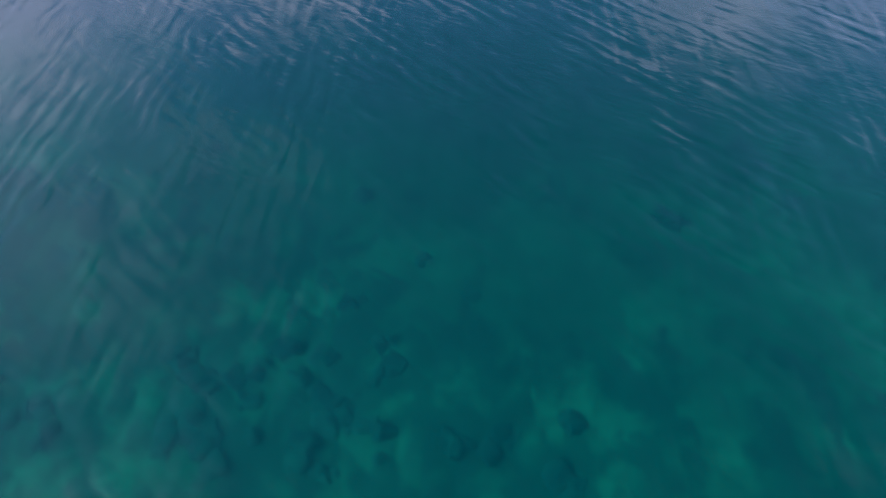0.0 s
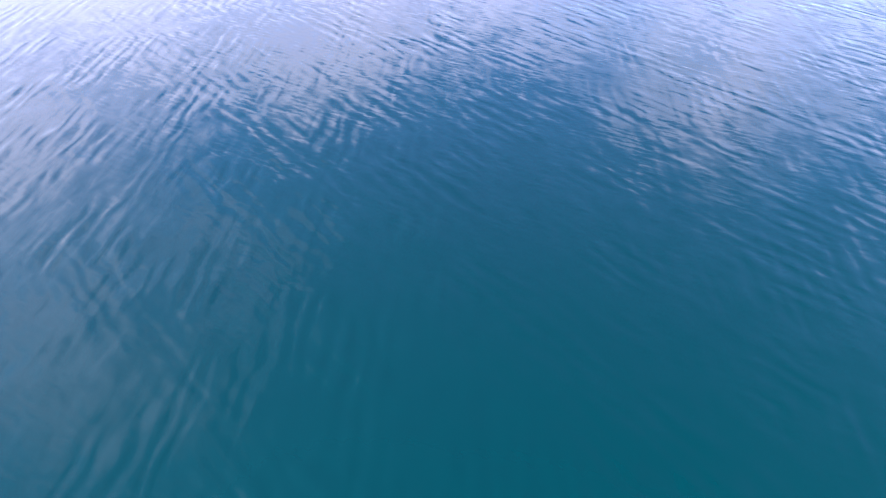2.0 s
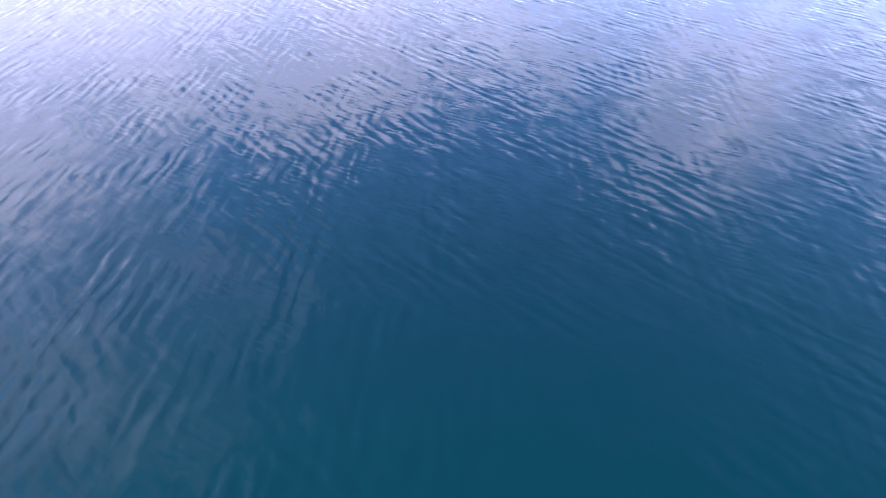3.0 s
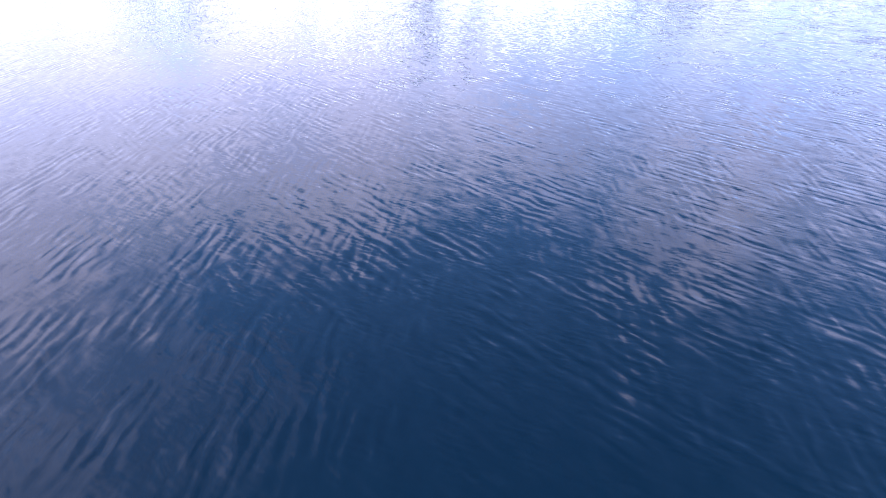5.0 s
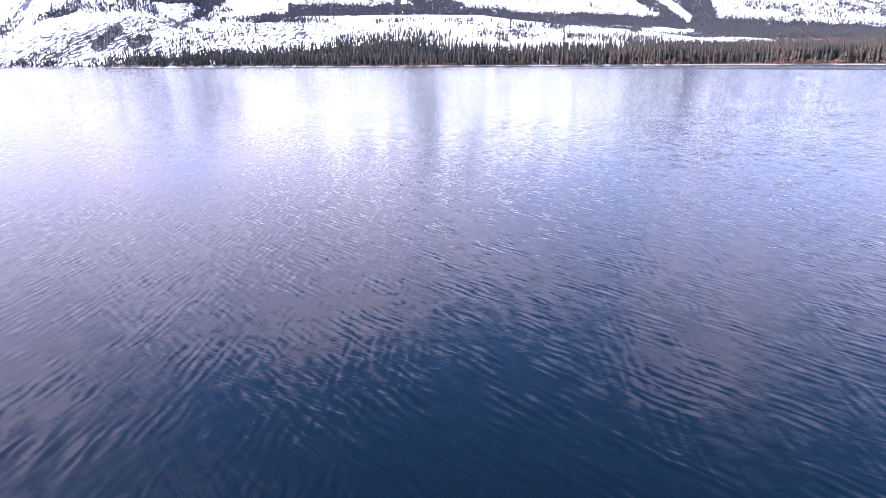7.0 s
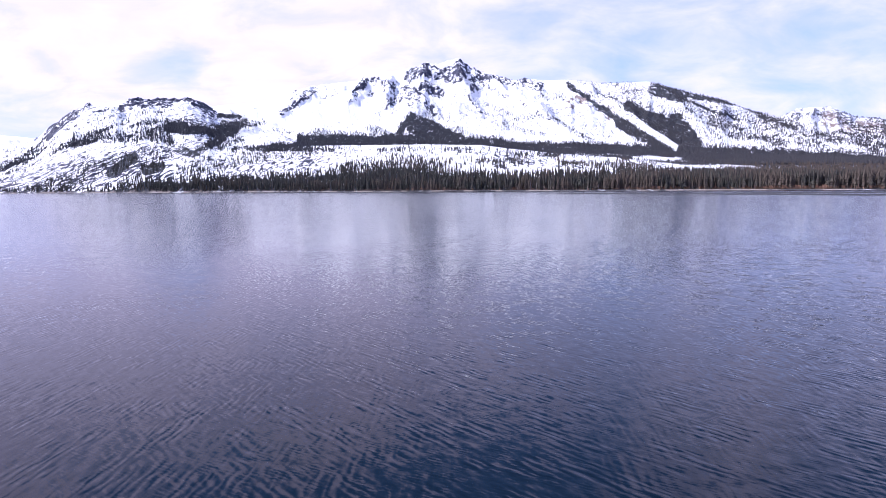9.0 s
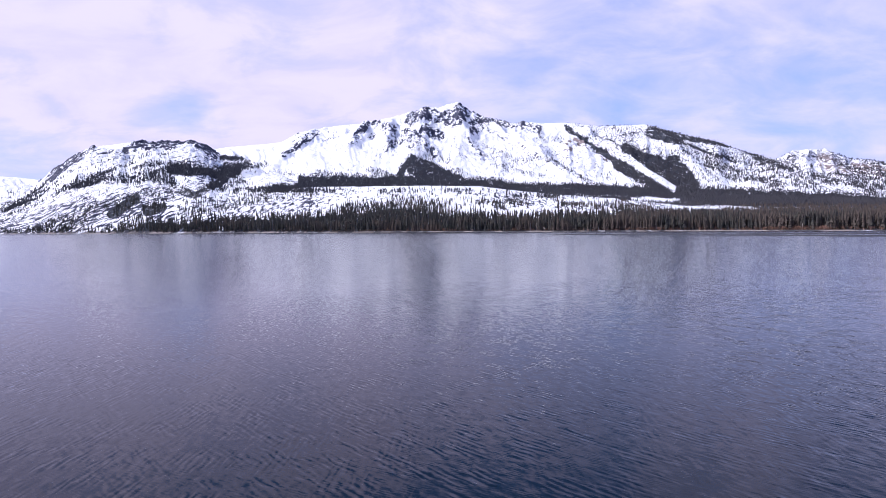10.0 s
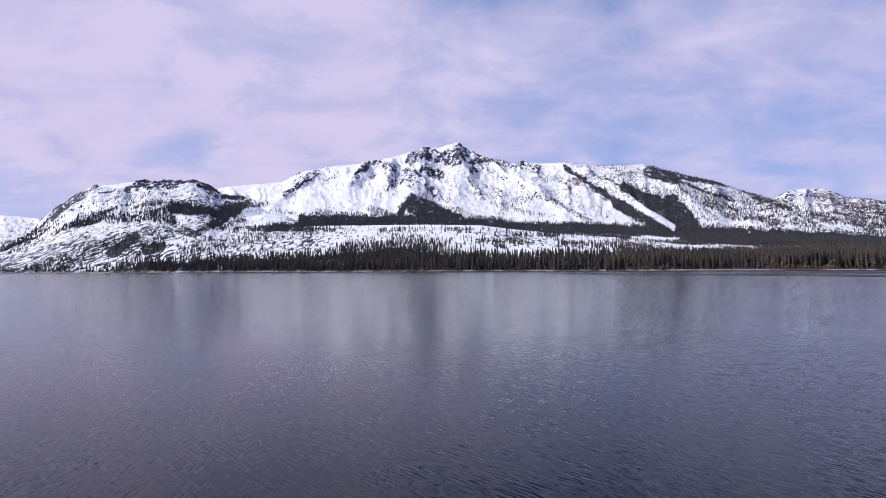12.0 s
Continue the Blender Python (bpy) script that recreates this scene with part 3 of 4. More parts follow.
CLEARINGS = [
    (0.310, 0.124, 0.402, 0.066, 0.0041, 1), (0.158, 0.039, 0.188, 0.034, 0.0098, 1), (0.374, 0.031, 0.448, 0.025, 0.0039, 1),
    (-0.338, 0.090, -0.260, 0.084, 0.0079, 1), (-0.457, 0.084, -0.412, 0.085, 0.0069, 0.95), (-0.536, 0.145, -0.388, 0.136, 0.0079, 0.9),
    (-0.683, 0.096, -0.605, 0.135, 0.0088, 0.95), (-0.605, 0.137, -0.536, 0.130, 0.0079, 0.7), (-0.047, 0.196, 0.042, 0.206, 0.0118, 0.95)]
FOREST_TOP = [
    (-1.065, 0.0021), (-0.770, 0.0032), (-0.574, 0.0069), (-0.515, 0.0193), (-0.377, 0.0224), (-0.279, 0.0257),
    (-0.181, 0.0329), (-0.132, 0.0395), (-0.083, 0.0451), (-0.033, 0.0408), (0.016, 0.0327), (0.114, 0.0261),
    (0.212, 0.0275), (0.448, 0.0260), (0.507, 0.0355), (0.771, 0.0397), (0.999, 0.0383)]
# rocky ground: the same, with how rocky
CRAGS_PEAK = [
    (-0.056, 0.187, -0.031, 0.203, 0.0079, 0.72), (-0.035, 0.203, -0.008, 0.191, 0.0088, 0.72), (-0.031, 0.171, -0.005, 0.159, 0.0069, 0.72),
    (0.007, 0.189, 0.039, 0.209, 0.0098, 0.72), (0.017, 0.179, 0.047, 0.199, 0.0069, 0.7), (0.056, 0.186, 0.078, 0.195, 0.0079, 0.72),
    (0.052, 0.169, 0.078, 0.173, 0.0049, 0.6), (-0.114, 0.180, -0.082, 0.172, 0.0069, 0.66), (-0.092, 0.172, -0.057, 0.168, 0.0039, 0.66),
    (-0.092, 0.154, -0.048, 0.159, 0.0079, 0.52), (-0.100, 0.140, -0.070, 0.154, 0.0049, 0.6), (-0.048, 0.161, -0.013, 0.127, 0.0059, 0.66),
    (-0.067, 0.152, -0.038, 0.132, 0.0069, 0.45), (-0.149, 0.160, -0.131, 0.180, 0.0049, 0.7), (-0.122, 0.160, -0.092, 0.166, 0.0039, 0.55),
    (0.046, 0.155, 0.066, 0.125, 0.0039, 0.6)]
CRAGS_SIDE = [
    (-0.274, 0.128, -0.250, 0.141, 0.0049, 0.72), (-0.258, 0.145, -0.220, 0.165, 0.0059, 0.64), (-0.268, 0.159, -0.235, 0.173, 0.0025, 0.6),
    (-0.208, 0.177, -0.181, 0.160, 0.0039, 0.45), (-0.203, 0.151, -0.189, 0.156, 0.0029, 0.5), (-0.181, 0.135, -0.141, 0.156, 0.0020, 0.45),
    (0.078, 0.188, 0.165, 0.170, 0.0059, 0.7), (0.081, 0.169, 0.164, 0.125, 0.0039, 0.55), (0.164, 0.125, 0.262, 0.072, 0.0020, 0.5),
    (0.219, 0.140, 0.243, 0.145, 0.0069, 0.6), (0.234, 0.150, 0.285, 0.125, 0.0069, 0.62), (0.662, 0.112, 0.698, 0.089, 0.0098, 0.6),
    (0.721, 0.101, 0.774, 0.089, 0.0088, 0.58), (0.603, 0.122, 0.677, 0.128, 0.0049, 0.5), (0.647, 0.122, 0.706, 0.117, 0.0039, 0.5),
    (0.120, 0.141, 0.174, 0.120, 0.0029, 0.4)]
CRAGS_LEFT = [
    (-0.706, 0.079, -0.677, 0.098, 0.0029, 0.66), (-0.678, 0.094, -0.634, 0.128, 0.0088, 0.76), (-0.636, 0.126, -0.607, 0.141, 0.0049, 0.7),
    (-0.603, 0.133, -0.555, 0.129, 0.0069, 0.55), (-0.615, 0.123, -0.593, 0.113, 0.0059, 0.45), (-0.548, 0.137, -0.524, 0.149, 0.0059, 0.72),
    (-0.526, 0.148, -0.469, 0.146, 0.0069, 0.76), (-0.469, 0.151, -0.416, 0.151, 0.0029, 0.76), (-0.423, 0.146, -0.394, 0.130, 0.0059, 0.72),
    (-0.467, 0.138, -0.437, 0.142, 0.0049, 0.5), (-0.761, 0.049, -0.712, 0.075, 0.0020, 0.54), (-0.712, 0.035, -0.634, 0.074, 0.0025, 0.56),
    (-0.643, 0.074, -0.560, 0.113, 0.0039, 0.54), (-0.751, 0.013, -0.544, 0.021, 0.0157, 0.36), (-0.771, 0.038, -0.663, 0.047, 0.0088, 0.5),
    (-0.634, 0.091, -0.575, 0.105, 0.0049, 0.4)]


# slopes sprinkled with boulders and brush
BRUSH = [
    (-0.62, 0.04, -0.42, 0.085, 0.035, 0.88), (-0.77, 0.015, -0.50, 0.022, 0.024, 1.15), (-0.42, 0.045, -0.25, 0.055, 0.03, 0.66),
    (-0.25, 0.05, 0.40, 0.042, 0.016, 0.55), (0.10, 0.10, 0.25, 0.09, 0.03, 0.5), (0.28, 0.15, 0.52, 0.10, 0.03, 0.55),
    (0.50, 0.10, 0.80, 0.10, 0.04, 0.75), (-0.08, 0.13, 0.10, 0.15, 0.03, 0.35)]


def near_lines(u, e, lines, soft=0.62):
    best = np.zeros_like(u)
    for u0, e0, u1, e1, half, dense in lines:
        du, de = u1 - u0, e1 - e0
        s = np.clip(((u - u0) * du + (e - e0) * de) / (du * du + de * de), 0, 1)
        d = np.hypot(u - u0 - s * du, e - e0 - s * de) / half
        best = np.maximum(best, dense * np.clip((1 + soft - d) / soft, 0, 1))
    return best


def woodland(u, y, z, scattered=True):
    """How dense the trees stand, 0 to 1; without the open woods where only single trees stand."""
    e = (z - VIEW_Z) / y
    x = u * y
    rag_u = 0.008 * fractal(x * 0.02, y * 0.008, 62, 5, 0.7)
    rag_e = 0.005 * fractal(x * 0.022, y * 0.009, 63, 5, 0.7)
    behind = np.maximum(np.clip((y - 1675) / 40, 0, 1), np.clip((u - 0.20) * 12, 0, 1))
    w = np.maximum(behind * near_lines(u + rag_u, e + rag_e, STANDS_MAIN, 0.7), near_lines(u + rag_u, e + rag_e, STANDS_SIDE, 0.7))
    w = np.maximum(w, near_lines(u + 0.6 * rag_u, e + rag_e, STANDS_RIBS, 0.8))
    w = np.maximum(w, near_lines(u + 0.6 * rag_u, e + rag_e, STANDS_LEFT, 0.7))
    w = w * np.clip(1.30 + 0.9 * fractal(x * 0.03, y * 0.012, 69, 3), 0.45, 1)
    top = np.interp(u, [q[0] for q in FOREST_TOP], [q[1] for q in FOREST_TOP]) - np.interp(u, [-0.3, -0.1, 0.25, 0.45], [0.006, 0.009, 0.010, 0.003])
    ragged = 0.006 * fractal(u * 60, y * 0.006, 61, 4, 0.6)
    w = np.maximum(w, np.where(y < 1750, np.clip((top + ragged - e) / 0.009 + 0.5, 0, 1), 0))
    clumps = fractal((x - 0.25 * y) * 0.008, (y + 0.5 * x) * 0.0035, 66, 4, 0.6)
    if scattered:
        w = np.maximum(w, near_lines(u, e, OPEN_WOOD, 0.9) * np.clip(0.5 + 3.2 * clumps, 0.08, 2.2))
    w = w * (1 - near_lines(u + 0.4 * rag_u, e + 0.5 * rag_e, CLEARINGS, 0.5))
    return np.clip(w, 0, 1)


def build_land():
    nu, ny = 1300, 400
    us = np.linspace(-1.12, 1.12, nu)
    ks = np.linspace(0, 1, ny)
    u = np.repeat(us[None, :], ny, 0)
    start = shore_y(us) - 60
    y = start[None, :] * (4900 / start[None, :]) ** (ks[:, None] ** 1.0)
    z, gully, lumps = land(u, y)
    e = (z - VIEW_Z) / y
    sy = shore_y(u)
    crags = np.maximum.reduce([gain * near_lines(u, e, c, soft) for c, soft, gain in ((CRAGS_PEAK, 1.0, 1.42), (CRAGS_SIDE, 1.0, 1.36), (CRAGS_LEFT, 0.8, 1.40))])
    # buttresses and couloirs stand out of the rocky ground
    ribs = fractal(u * y * 0.016, y * 0.006, 45, 4, 0.6, True)
    z = z + np.clip(crags, 0, 1) * 22 * ribs * np.clip((y - 1500) / 1500, 0.2, 1)
    verts = np.stack([u * y, y + VIEW_Y, z], -1).reshape(-1, 3)
    ob = mesh_object("mountain_land", verts, grid_faces(ny, nu), [TERRAIN], smooth=True)
    rise = np.gradient(z, axis=0) / np.gradient(y, axis=0)
    across = np.gradient(z, axis=1) / np.maximum(np.abs(np.gradient(u * y, axis=1)), 0.1)
    steep = np.clip((np.hypot(rise, across) - 0.75) * 0.3, 0, 0.2)
    rock = crags + steep + np.interp(e, [0.07, 0.10], [-0.12, 0.04])
    warm = near_lines(u, e, CRAGS_SIDE[9:13], 0.8) / 0.6
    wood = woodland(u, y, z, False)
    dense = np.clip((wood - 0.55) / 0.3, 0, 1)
    brush = np.clip(near_lines(u, e, BRUSH, 1.0) * (0.75 + 0.9 * fractal(u * y * 0.006, y * 0.003, 68, 3)), 0, 1)
    ledge = np.clip((-0.36 - u) * 8, 0, 1) * np.clip((e - 0.004) * 80, 0, 1)
    sand = np.clip(1 - (y - sy - 14) / 6, 0, 1)
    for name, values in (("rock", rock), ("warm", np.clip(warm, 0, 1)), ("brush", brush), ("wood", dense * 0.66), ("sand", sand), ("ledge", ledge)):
        a = ob.data.attributes.new(name, "FLOAT", "POINT")
        a.data.foreach_set("value", np.asarray(values, dtype=np.float32).ravel())
    return tagged(ob, "snow-covered granite mountains with rocky crags above the lake", "mountain", kind="structure")


LAND = build_land()


# ---- the lake ----
def stretched_axis(inner0, inner1, step, outer0, outer1, growth=1.12):
    mid = np.arange(inner0, inner1 + step / 2, step)
    hi, lo, d = [inner1], [inner0], step
    while hi[-1] < outer1:
        d *= growth
        hi.append(min(hi[-1] + d, outer1))
    d = step
    while lo[-1] > outer0:
        d *= growth
        lo.append(max(lo[-1] - d, outer0))
    return np.concatenate([lo[:0:-1], mid, hi[1:]])


def build_lake():
    xs = stretched_axis(-22, 22, 0.4, -2600, 2600)
    ys = stretched_axis(-9, 75, 0.4, -1500, 1260)
    x, y = np.meshgrid(xs, ys)
    calm = np.clip((42 - np.abs(x)) / 20, 0, 1) * np.clip((100 - y) / 25, 0, 1) * np.clip((y + 24) / 15, 0, 1)
    swell = 0.010 * fractal((x * 0.79 + y * 0.61) * 0.9, (y * 0.79 - x * 0.61) * 0.4, 81, 3)
    z = swell * calm
    ob = mesh_object("lake_water", np.stack([x, y, z], -1).reshape(-1, 3), grid_faces(len(ys), len(xs)), [WATER], smooth=True)
    ob.visible_shadow = False
    return tagged(ob, "wind-rippled deep blue lake water, teal in the shallows", "lake", kind="structure")


def bed_z(x, y):
    depth = np.interp(y, [-40, -12, -4, 2, 10, 22, 45], [2.2, 3.4, 4.0, 5.2, 8.0, 13.0, 18.0])
    return -depth - 0.03 * x * np.clip(1 - np.abs(x) / 60, 0, 1) + 0.22 * fractal(x * 0.5, y * 0.5, 91, 4)


def build_bed():
    xs = stretched_axis(-14, 14, 0.25, -2600, 2600, 1.25)
    ys = stretched_axis(-12, 16, 0.25, -1500, 1260, 1.25)
    x, y = np.meshgrid(xs, ys)
    ob = mesh_object("lake_bed", np.stack([x, y, bed_z(x, y)], -1).reshape(-1, 3), grid_faces(len(ys), len(xs)), [BED], smooth=True)
    return tagged(ob, "pale silt lake bed with dark weedy patches", "lake bed", kind="structure")


LAKE, LAKE_BED = build_lake(), build_bed()


def dark_bar(u0, u1, y0, y1, depth, seed):
    """Long, low dark bar clear of the water, made up for dark lines."""
    n, rows = 160, 9
    u = np.repeat(np.linspace(u0, u1, n)[None, :], rows, 0)
    k = np.repeat(np.linspace(-1, 1, rows)[:, None], n, 1)
    ends = np.clip(np.minimum(u - u0, u1 - u) / 0.08, 0, 1) ** 0.6
    half = depth * (0.55 + 0.5 * fractal(u * 14, u * 0 + 2.0, seed, 4)) * ends
    y = y0 + (y1 - y0) * ((u - u0) / (u1 - u0)) ** 0.6 + 10 * fractal(u * 6, u * 0, seed + 5, 3) + k * half
    z = -0.12 + (1 - k ** 2) * (0.85 + 0.25 * fractal(u * 90, y * 0.2, seed + 9, 3)) * ends
    verts = np.stack([u * y, y + VIEW_Y, z], -1).reshape(-1, 3)
    ob = mesh_object("dark_bar", verts, grid_faces(rows, n), [DARK_BAR], smooth=True)
    return tagged(ob, "low dark bar just above the water, added for thin dark lines in view", "gravel bar", kind="structure")


# placed and widened to show as thin dark lines from the camera
dark_bar(0.16, 1.12, 570.0, 258.0, 20.0, 301)
dark_bar(0.50, 1.15, 500.0, 410.0, 34.0, 302)


# ---- conifers ----
def conifer_arrays(rng, tiers, sides, bare, width, trunk_r, stem=True, full=0.0):
    """A conifer of unit height: drooping, ragged tiers of branches on a tapered stem. full: 0 for a spire, 1 for a round crown."""
    verts, faces, slots = [], [], []
    ring = 3
    for r, h in ((trunk_r, 0.0), (trunk_r * 0.55, 0.6), (trunk_r * 0.1, 0.96)) if stem else ():
        for i in range(ring):
            a = 2 * math.pi * i / ring
            verts.append((r * math.cos(a), r * math.sin(a), h))
    for k in range(2 if stem else 0):
        for i in range(ring):
            a, b = k * ring + i, k * ring + (i + 1) % ring
            faces += [(a, b, b + ring), (a, b + ring, a + ring)]
            slots += [1, 1]
    for k in range(tiers):
        s = k / max(tiers - 1, 1)
        z0 = bare + (0.93 - bare) * s
        rad = width * ((1 - full) * (1 - s) ** 0.75 + full * (1 - s ** 2.5) * (0.6 + s)) * (0.8 + 0.4 * rng.random()) + 0.018
        if k == 0:
            rad *= 0.75
        lift = (0.98 - bare) / tiers * (1.5 + 0.5 * rng.random())
        top = len(verts)
        ox, oy = (rng.random() - 0.5) * 0.35 * rad, (rng.random() - 0.5) * 0.35 * rad
        z0 += (rng.random() - 0.5) * 0.03
        verts.append((ox * 0.4, oy * 0.4, min(z0 + lift, 1.0)))
        spin = rng.random() * 6.28
        for i in range(sides):
            a = spin + 2 * math.pi * (i + 0.4 * (rng.random() - 0.5)) / sides
            rr = rad * (0.55 + 0.6 * rng.random()) * (1.0 if i % 2 else 0.72)
            verts.append((ox + rr * math.cos(a), oy + rr * math.sin(a), z0 - 0.08 * rng.random() - (0.02 if i % 2 else 0)))
        for i in range(sides):
            faces.append((top, top + 1 + i, top + 1 + (i + 1) % sides))
            slots.append(0)
    return np.array(verts), np.array(faces), np.array(slots)


def scatter(name, spots, heights, shapes, rng, mats):
    """All the trees of a wood in one mesh."""
    V, F, S, base = [], [], [], 0
    pick = rng.integers(0, len(shapes), len(spots))
    for k, (v, f, s) in enumerate(shapes):
        chosen = np.nonzero(pick == k)[0]
        if not len(chosen):
            continue
        a = rng.random(len(chosen)) * 6.283
        c, sn = np.cos(a)[:, None], np.sin(a)[:, None]
        h = heights[chosen][:, None]
        wide = h * (0.85 + 0.5 * rng.random(len(chosen)))[:, None] * np.interp(h, [6, 14], [1.45, 1.0])
        x = (v[:, 0] * c - v[:, 1] * sn) * wide + spots[chosen, 0:1]
        y = (v[:, 0] * sn + v[:, 1] * c) * wide + spots[chosen, 1:2]
        z = v[:, 2] * h + spots[chosen, 2:3] - 0.3
        V.append(np.stack([x, y, z], -1).reshape(-1, 3))
        F.append((f[None] + (base + np.arange(len(chosen)) * len(v))[:, None, None]).reshape(-1, 3))
        S.append(np.tile(s, len(chosen)))
        base += len(chosen) * len(v)
    return mesh_object(name, np.concatenate(V), np.concatenate(F), mats, np.concatenate(S))


def plant_woods():
    rng = np.random.default_rng(5)
    pyr = random.Random(9)
    near_shapes = [conifer_arrays(pyr, 8, 7, 0.08 + 0.25 * pyr.random(), 0.085 + 0.055 * pyr.random(), 0.013, True, 0.45 * pyr.random()) for _ in range(14)]
    far_shapes = [conifer_arrays(pyr, 3, 4, 0.01 + 0.06 * pyr.random(), 0.17 + 0.08 * pyr.random(), 0.012, False, 0.6 * pyr.random()) for _ in range(10)]
    # the belt along the shore
    n = 80000
    u = rng.uniform(-0.95, 0.98, n)
    deep = np.interp(u, [0.1, 0.5, 0.8], [620, 860, 1000])
    y = shore_y(u) + 12 + deep * rng.random(n) ** 1.6
    z = land(u, y)[0]
    keep = (rng.random(n) < woodland(u, y, z) ** 1.4 * np.interp(y - shore_y(u), [40, 300], [0.24, 0.44])) & (z > 0.5)
    u, y, z, deep = u[keep], y[keep], z[keep], deep[keep]
    h = rng.uniform(13, 27, len(u)) * np.interp(u, [-0.62, -0.5, -0.1, 0.4], [0.45, 0.68, 0.9, 1.0]) * np.interp((y - shore_y(u)) / deep, [0.10, 0.62], [1.0, 0.45])
    shore_wood = scatter("shore_forest", np.stack([u * y, y + VIEW_Y, z], -1), h, near_shapes, rng, [NEEDLES, BARK])
    tagged(shore_wood, "dense dark green conifer forest along the far shore", "forest", kind="stuff")
    # the slopes above
    n = 800000
    u = rng.uniform(-1.0, 1.0, n)
    y = 1250 * (4300 / 1250) ** rng.random(n)
    z = land(u, y)[0]
    beyond = y > shore_y(u) + np.interp(u, [0.1, 0.5, 0.8], [480, 740, 880])
    w = woodland(u, y, z)
    keep = (rng.random(n) < 0.27 * w + 0.18 * w ** 4) & beyond
    u, y, z = u[keep], y[keep], z[keep]
    h = rng.uniform(5, 12.5, len(u))
    high_wood = scatter("mountain_forest", np.stack([u * y, y + VIEW_Y, z], -1), h, far_shapes, rng, [HAZED_NEEDLES, BARK])
    tagged(high_wood, "dark conifers scattered over the snowy slopes", "forest", kind="stuff")


plant_woods()


def conifer_prototype(seed, bare_low):
    """One shore conifer: a tapered trunk and a ragged crown of drooping boughs, 1 m high."""
    rng = random.Random(seed)
    tree = new("conifer_tree")
    bm = bmesh.new()
    rings = []
    for r, h, bend in ((0.020, 0, 0), (0.015, 0.25, 0.004), (0.009, 0.5, 0.002), (0.005, 0.8, 0.004), (0.001, 0.98, 0.0)):
        rings.append([bm.verts.new((r * math.cos(a * 1.047) + bend, r * math.sin(a * 1.047), h)) for a in range(6)])
    for lo, hi in zip(rings, rings[1:]):
        for i in range(6):
            bm.faces.new((lo[i], lo[(i + 1) % 6], hi[(i + 1) % 6], hi[i]))
    part("trunk", bm, BARK, tree)
    bm = bmesh.new()
    bare = bare_low + 0.16 * rng.random()
    wide = 0.070 + 0.045 * rng.random()
    levels = 15
    for k in range(levels):
        s = k / (levels - 1)
        z = bare + (0.95 - bare) * s
        reach = wide * (1 - s) ** 0.7 * (0.75 + 0.5 * rng.random()) + 0.012
        level = z
        for i in range(8):
            a = rng.random() * 6.283
            z = level + rng.uniform(-0.035, 0.035)
            d = reach * (0.45 + 0.7 * rng.random())
            w = 0.16 + 0.2 * rng.random()
            drop = 0.02 + 0.05 * rng.random()
            root = bm.verts.new((0, 0, z + 0.03))
            l = bm.verts.new((d * 0.75 * math.cos(a - w), d * 0.75 * math.sin(a - w), z - drop * 0.5))
            tip = bm.verts.new((d * math.cos(a), d * math.sin(a), z - drop))
            r = bm.verts.new((d * 0.75 * math.cos(a + w), d * 0.75 * math.sin(a + w), z - drop * 0.5))
            low = bm.verts.new((d * 0.45 * math.cos(a), d * 0.45 * math.sin(a), z - drop - 0.012))
            for f in ((root, l, tip), (root, tip, r), (low, tip, l), (low, r, tip)):
                bm.faces.new(f)
    part("crown", bm, NEEDLES, tree)
    return tagged(tree, "tall dark green conifer at the edge of the lake", "tree", "conifers along the shore")


def plant_front_row():
    rng = random.Random(31)
    protos = [conifer_prototype(s, 0.08) for s in range(5)] + [conifer_prototype(s, 0.34) for s in range(5, 8)]
    for p in protos[5:]:
        tagged(p, "tall pine with a bare brown trunk behind the beach")
    used = set()
    for i in range(340):
        u = -0.84 + 1.72 * ((i + rng.random()) / 340) ** 0.9
        y = float(shore_y(np.array([u]))[0]) + rng.uniform(15, 26)
        z = float(land(np.array([u]), np.array([y]))[0][0])
        k = rng.randrange(5, 8) if rng.random() < np.interp(u, [-0.3, 0.1, 0.35], [0.0, 0.3, 0.9]) else rng.randrange(5)
        if u < -0.54 and rng.random() < 0.55:
            continue
        h = rng.uniform(11, 22) * (1.15 if k > 4 else 1.0) * np.interp(u, [-0.62, -0.5], [0.5, 0.95])
        m = pose(u * y, y + VIEW_Y, z - 0.15, 0, 0, rng.uniform(0, 360)) @ Matrix.Diagonal((h, h, h, 1))
        if k not in used:
            used.add(k)
            protos[k].matrix_basis = m
        else:
            copy_thing(protos[k], Matrix()).matrix_basis = m


plant_front_row()


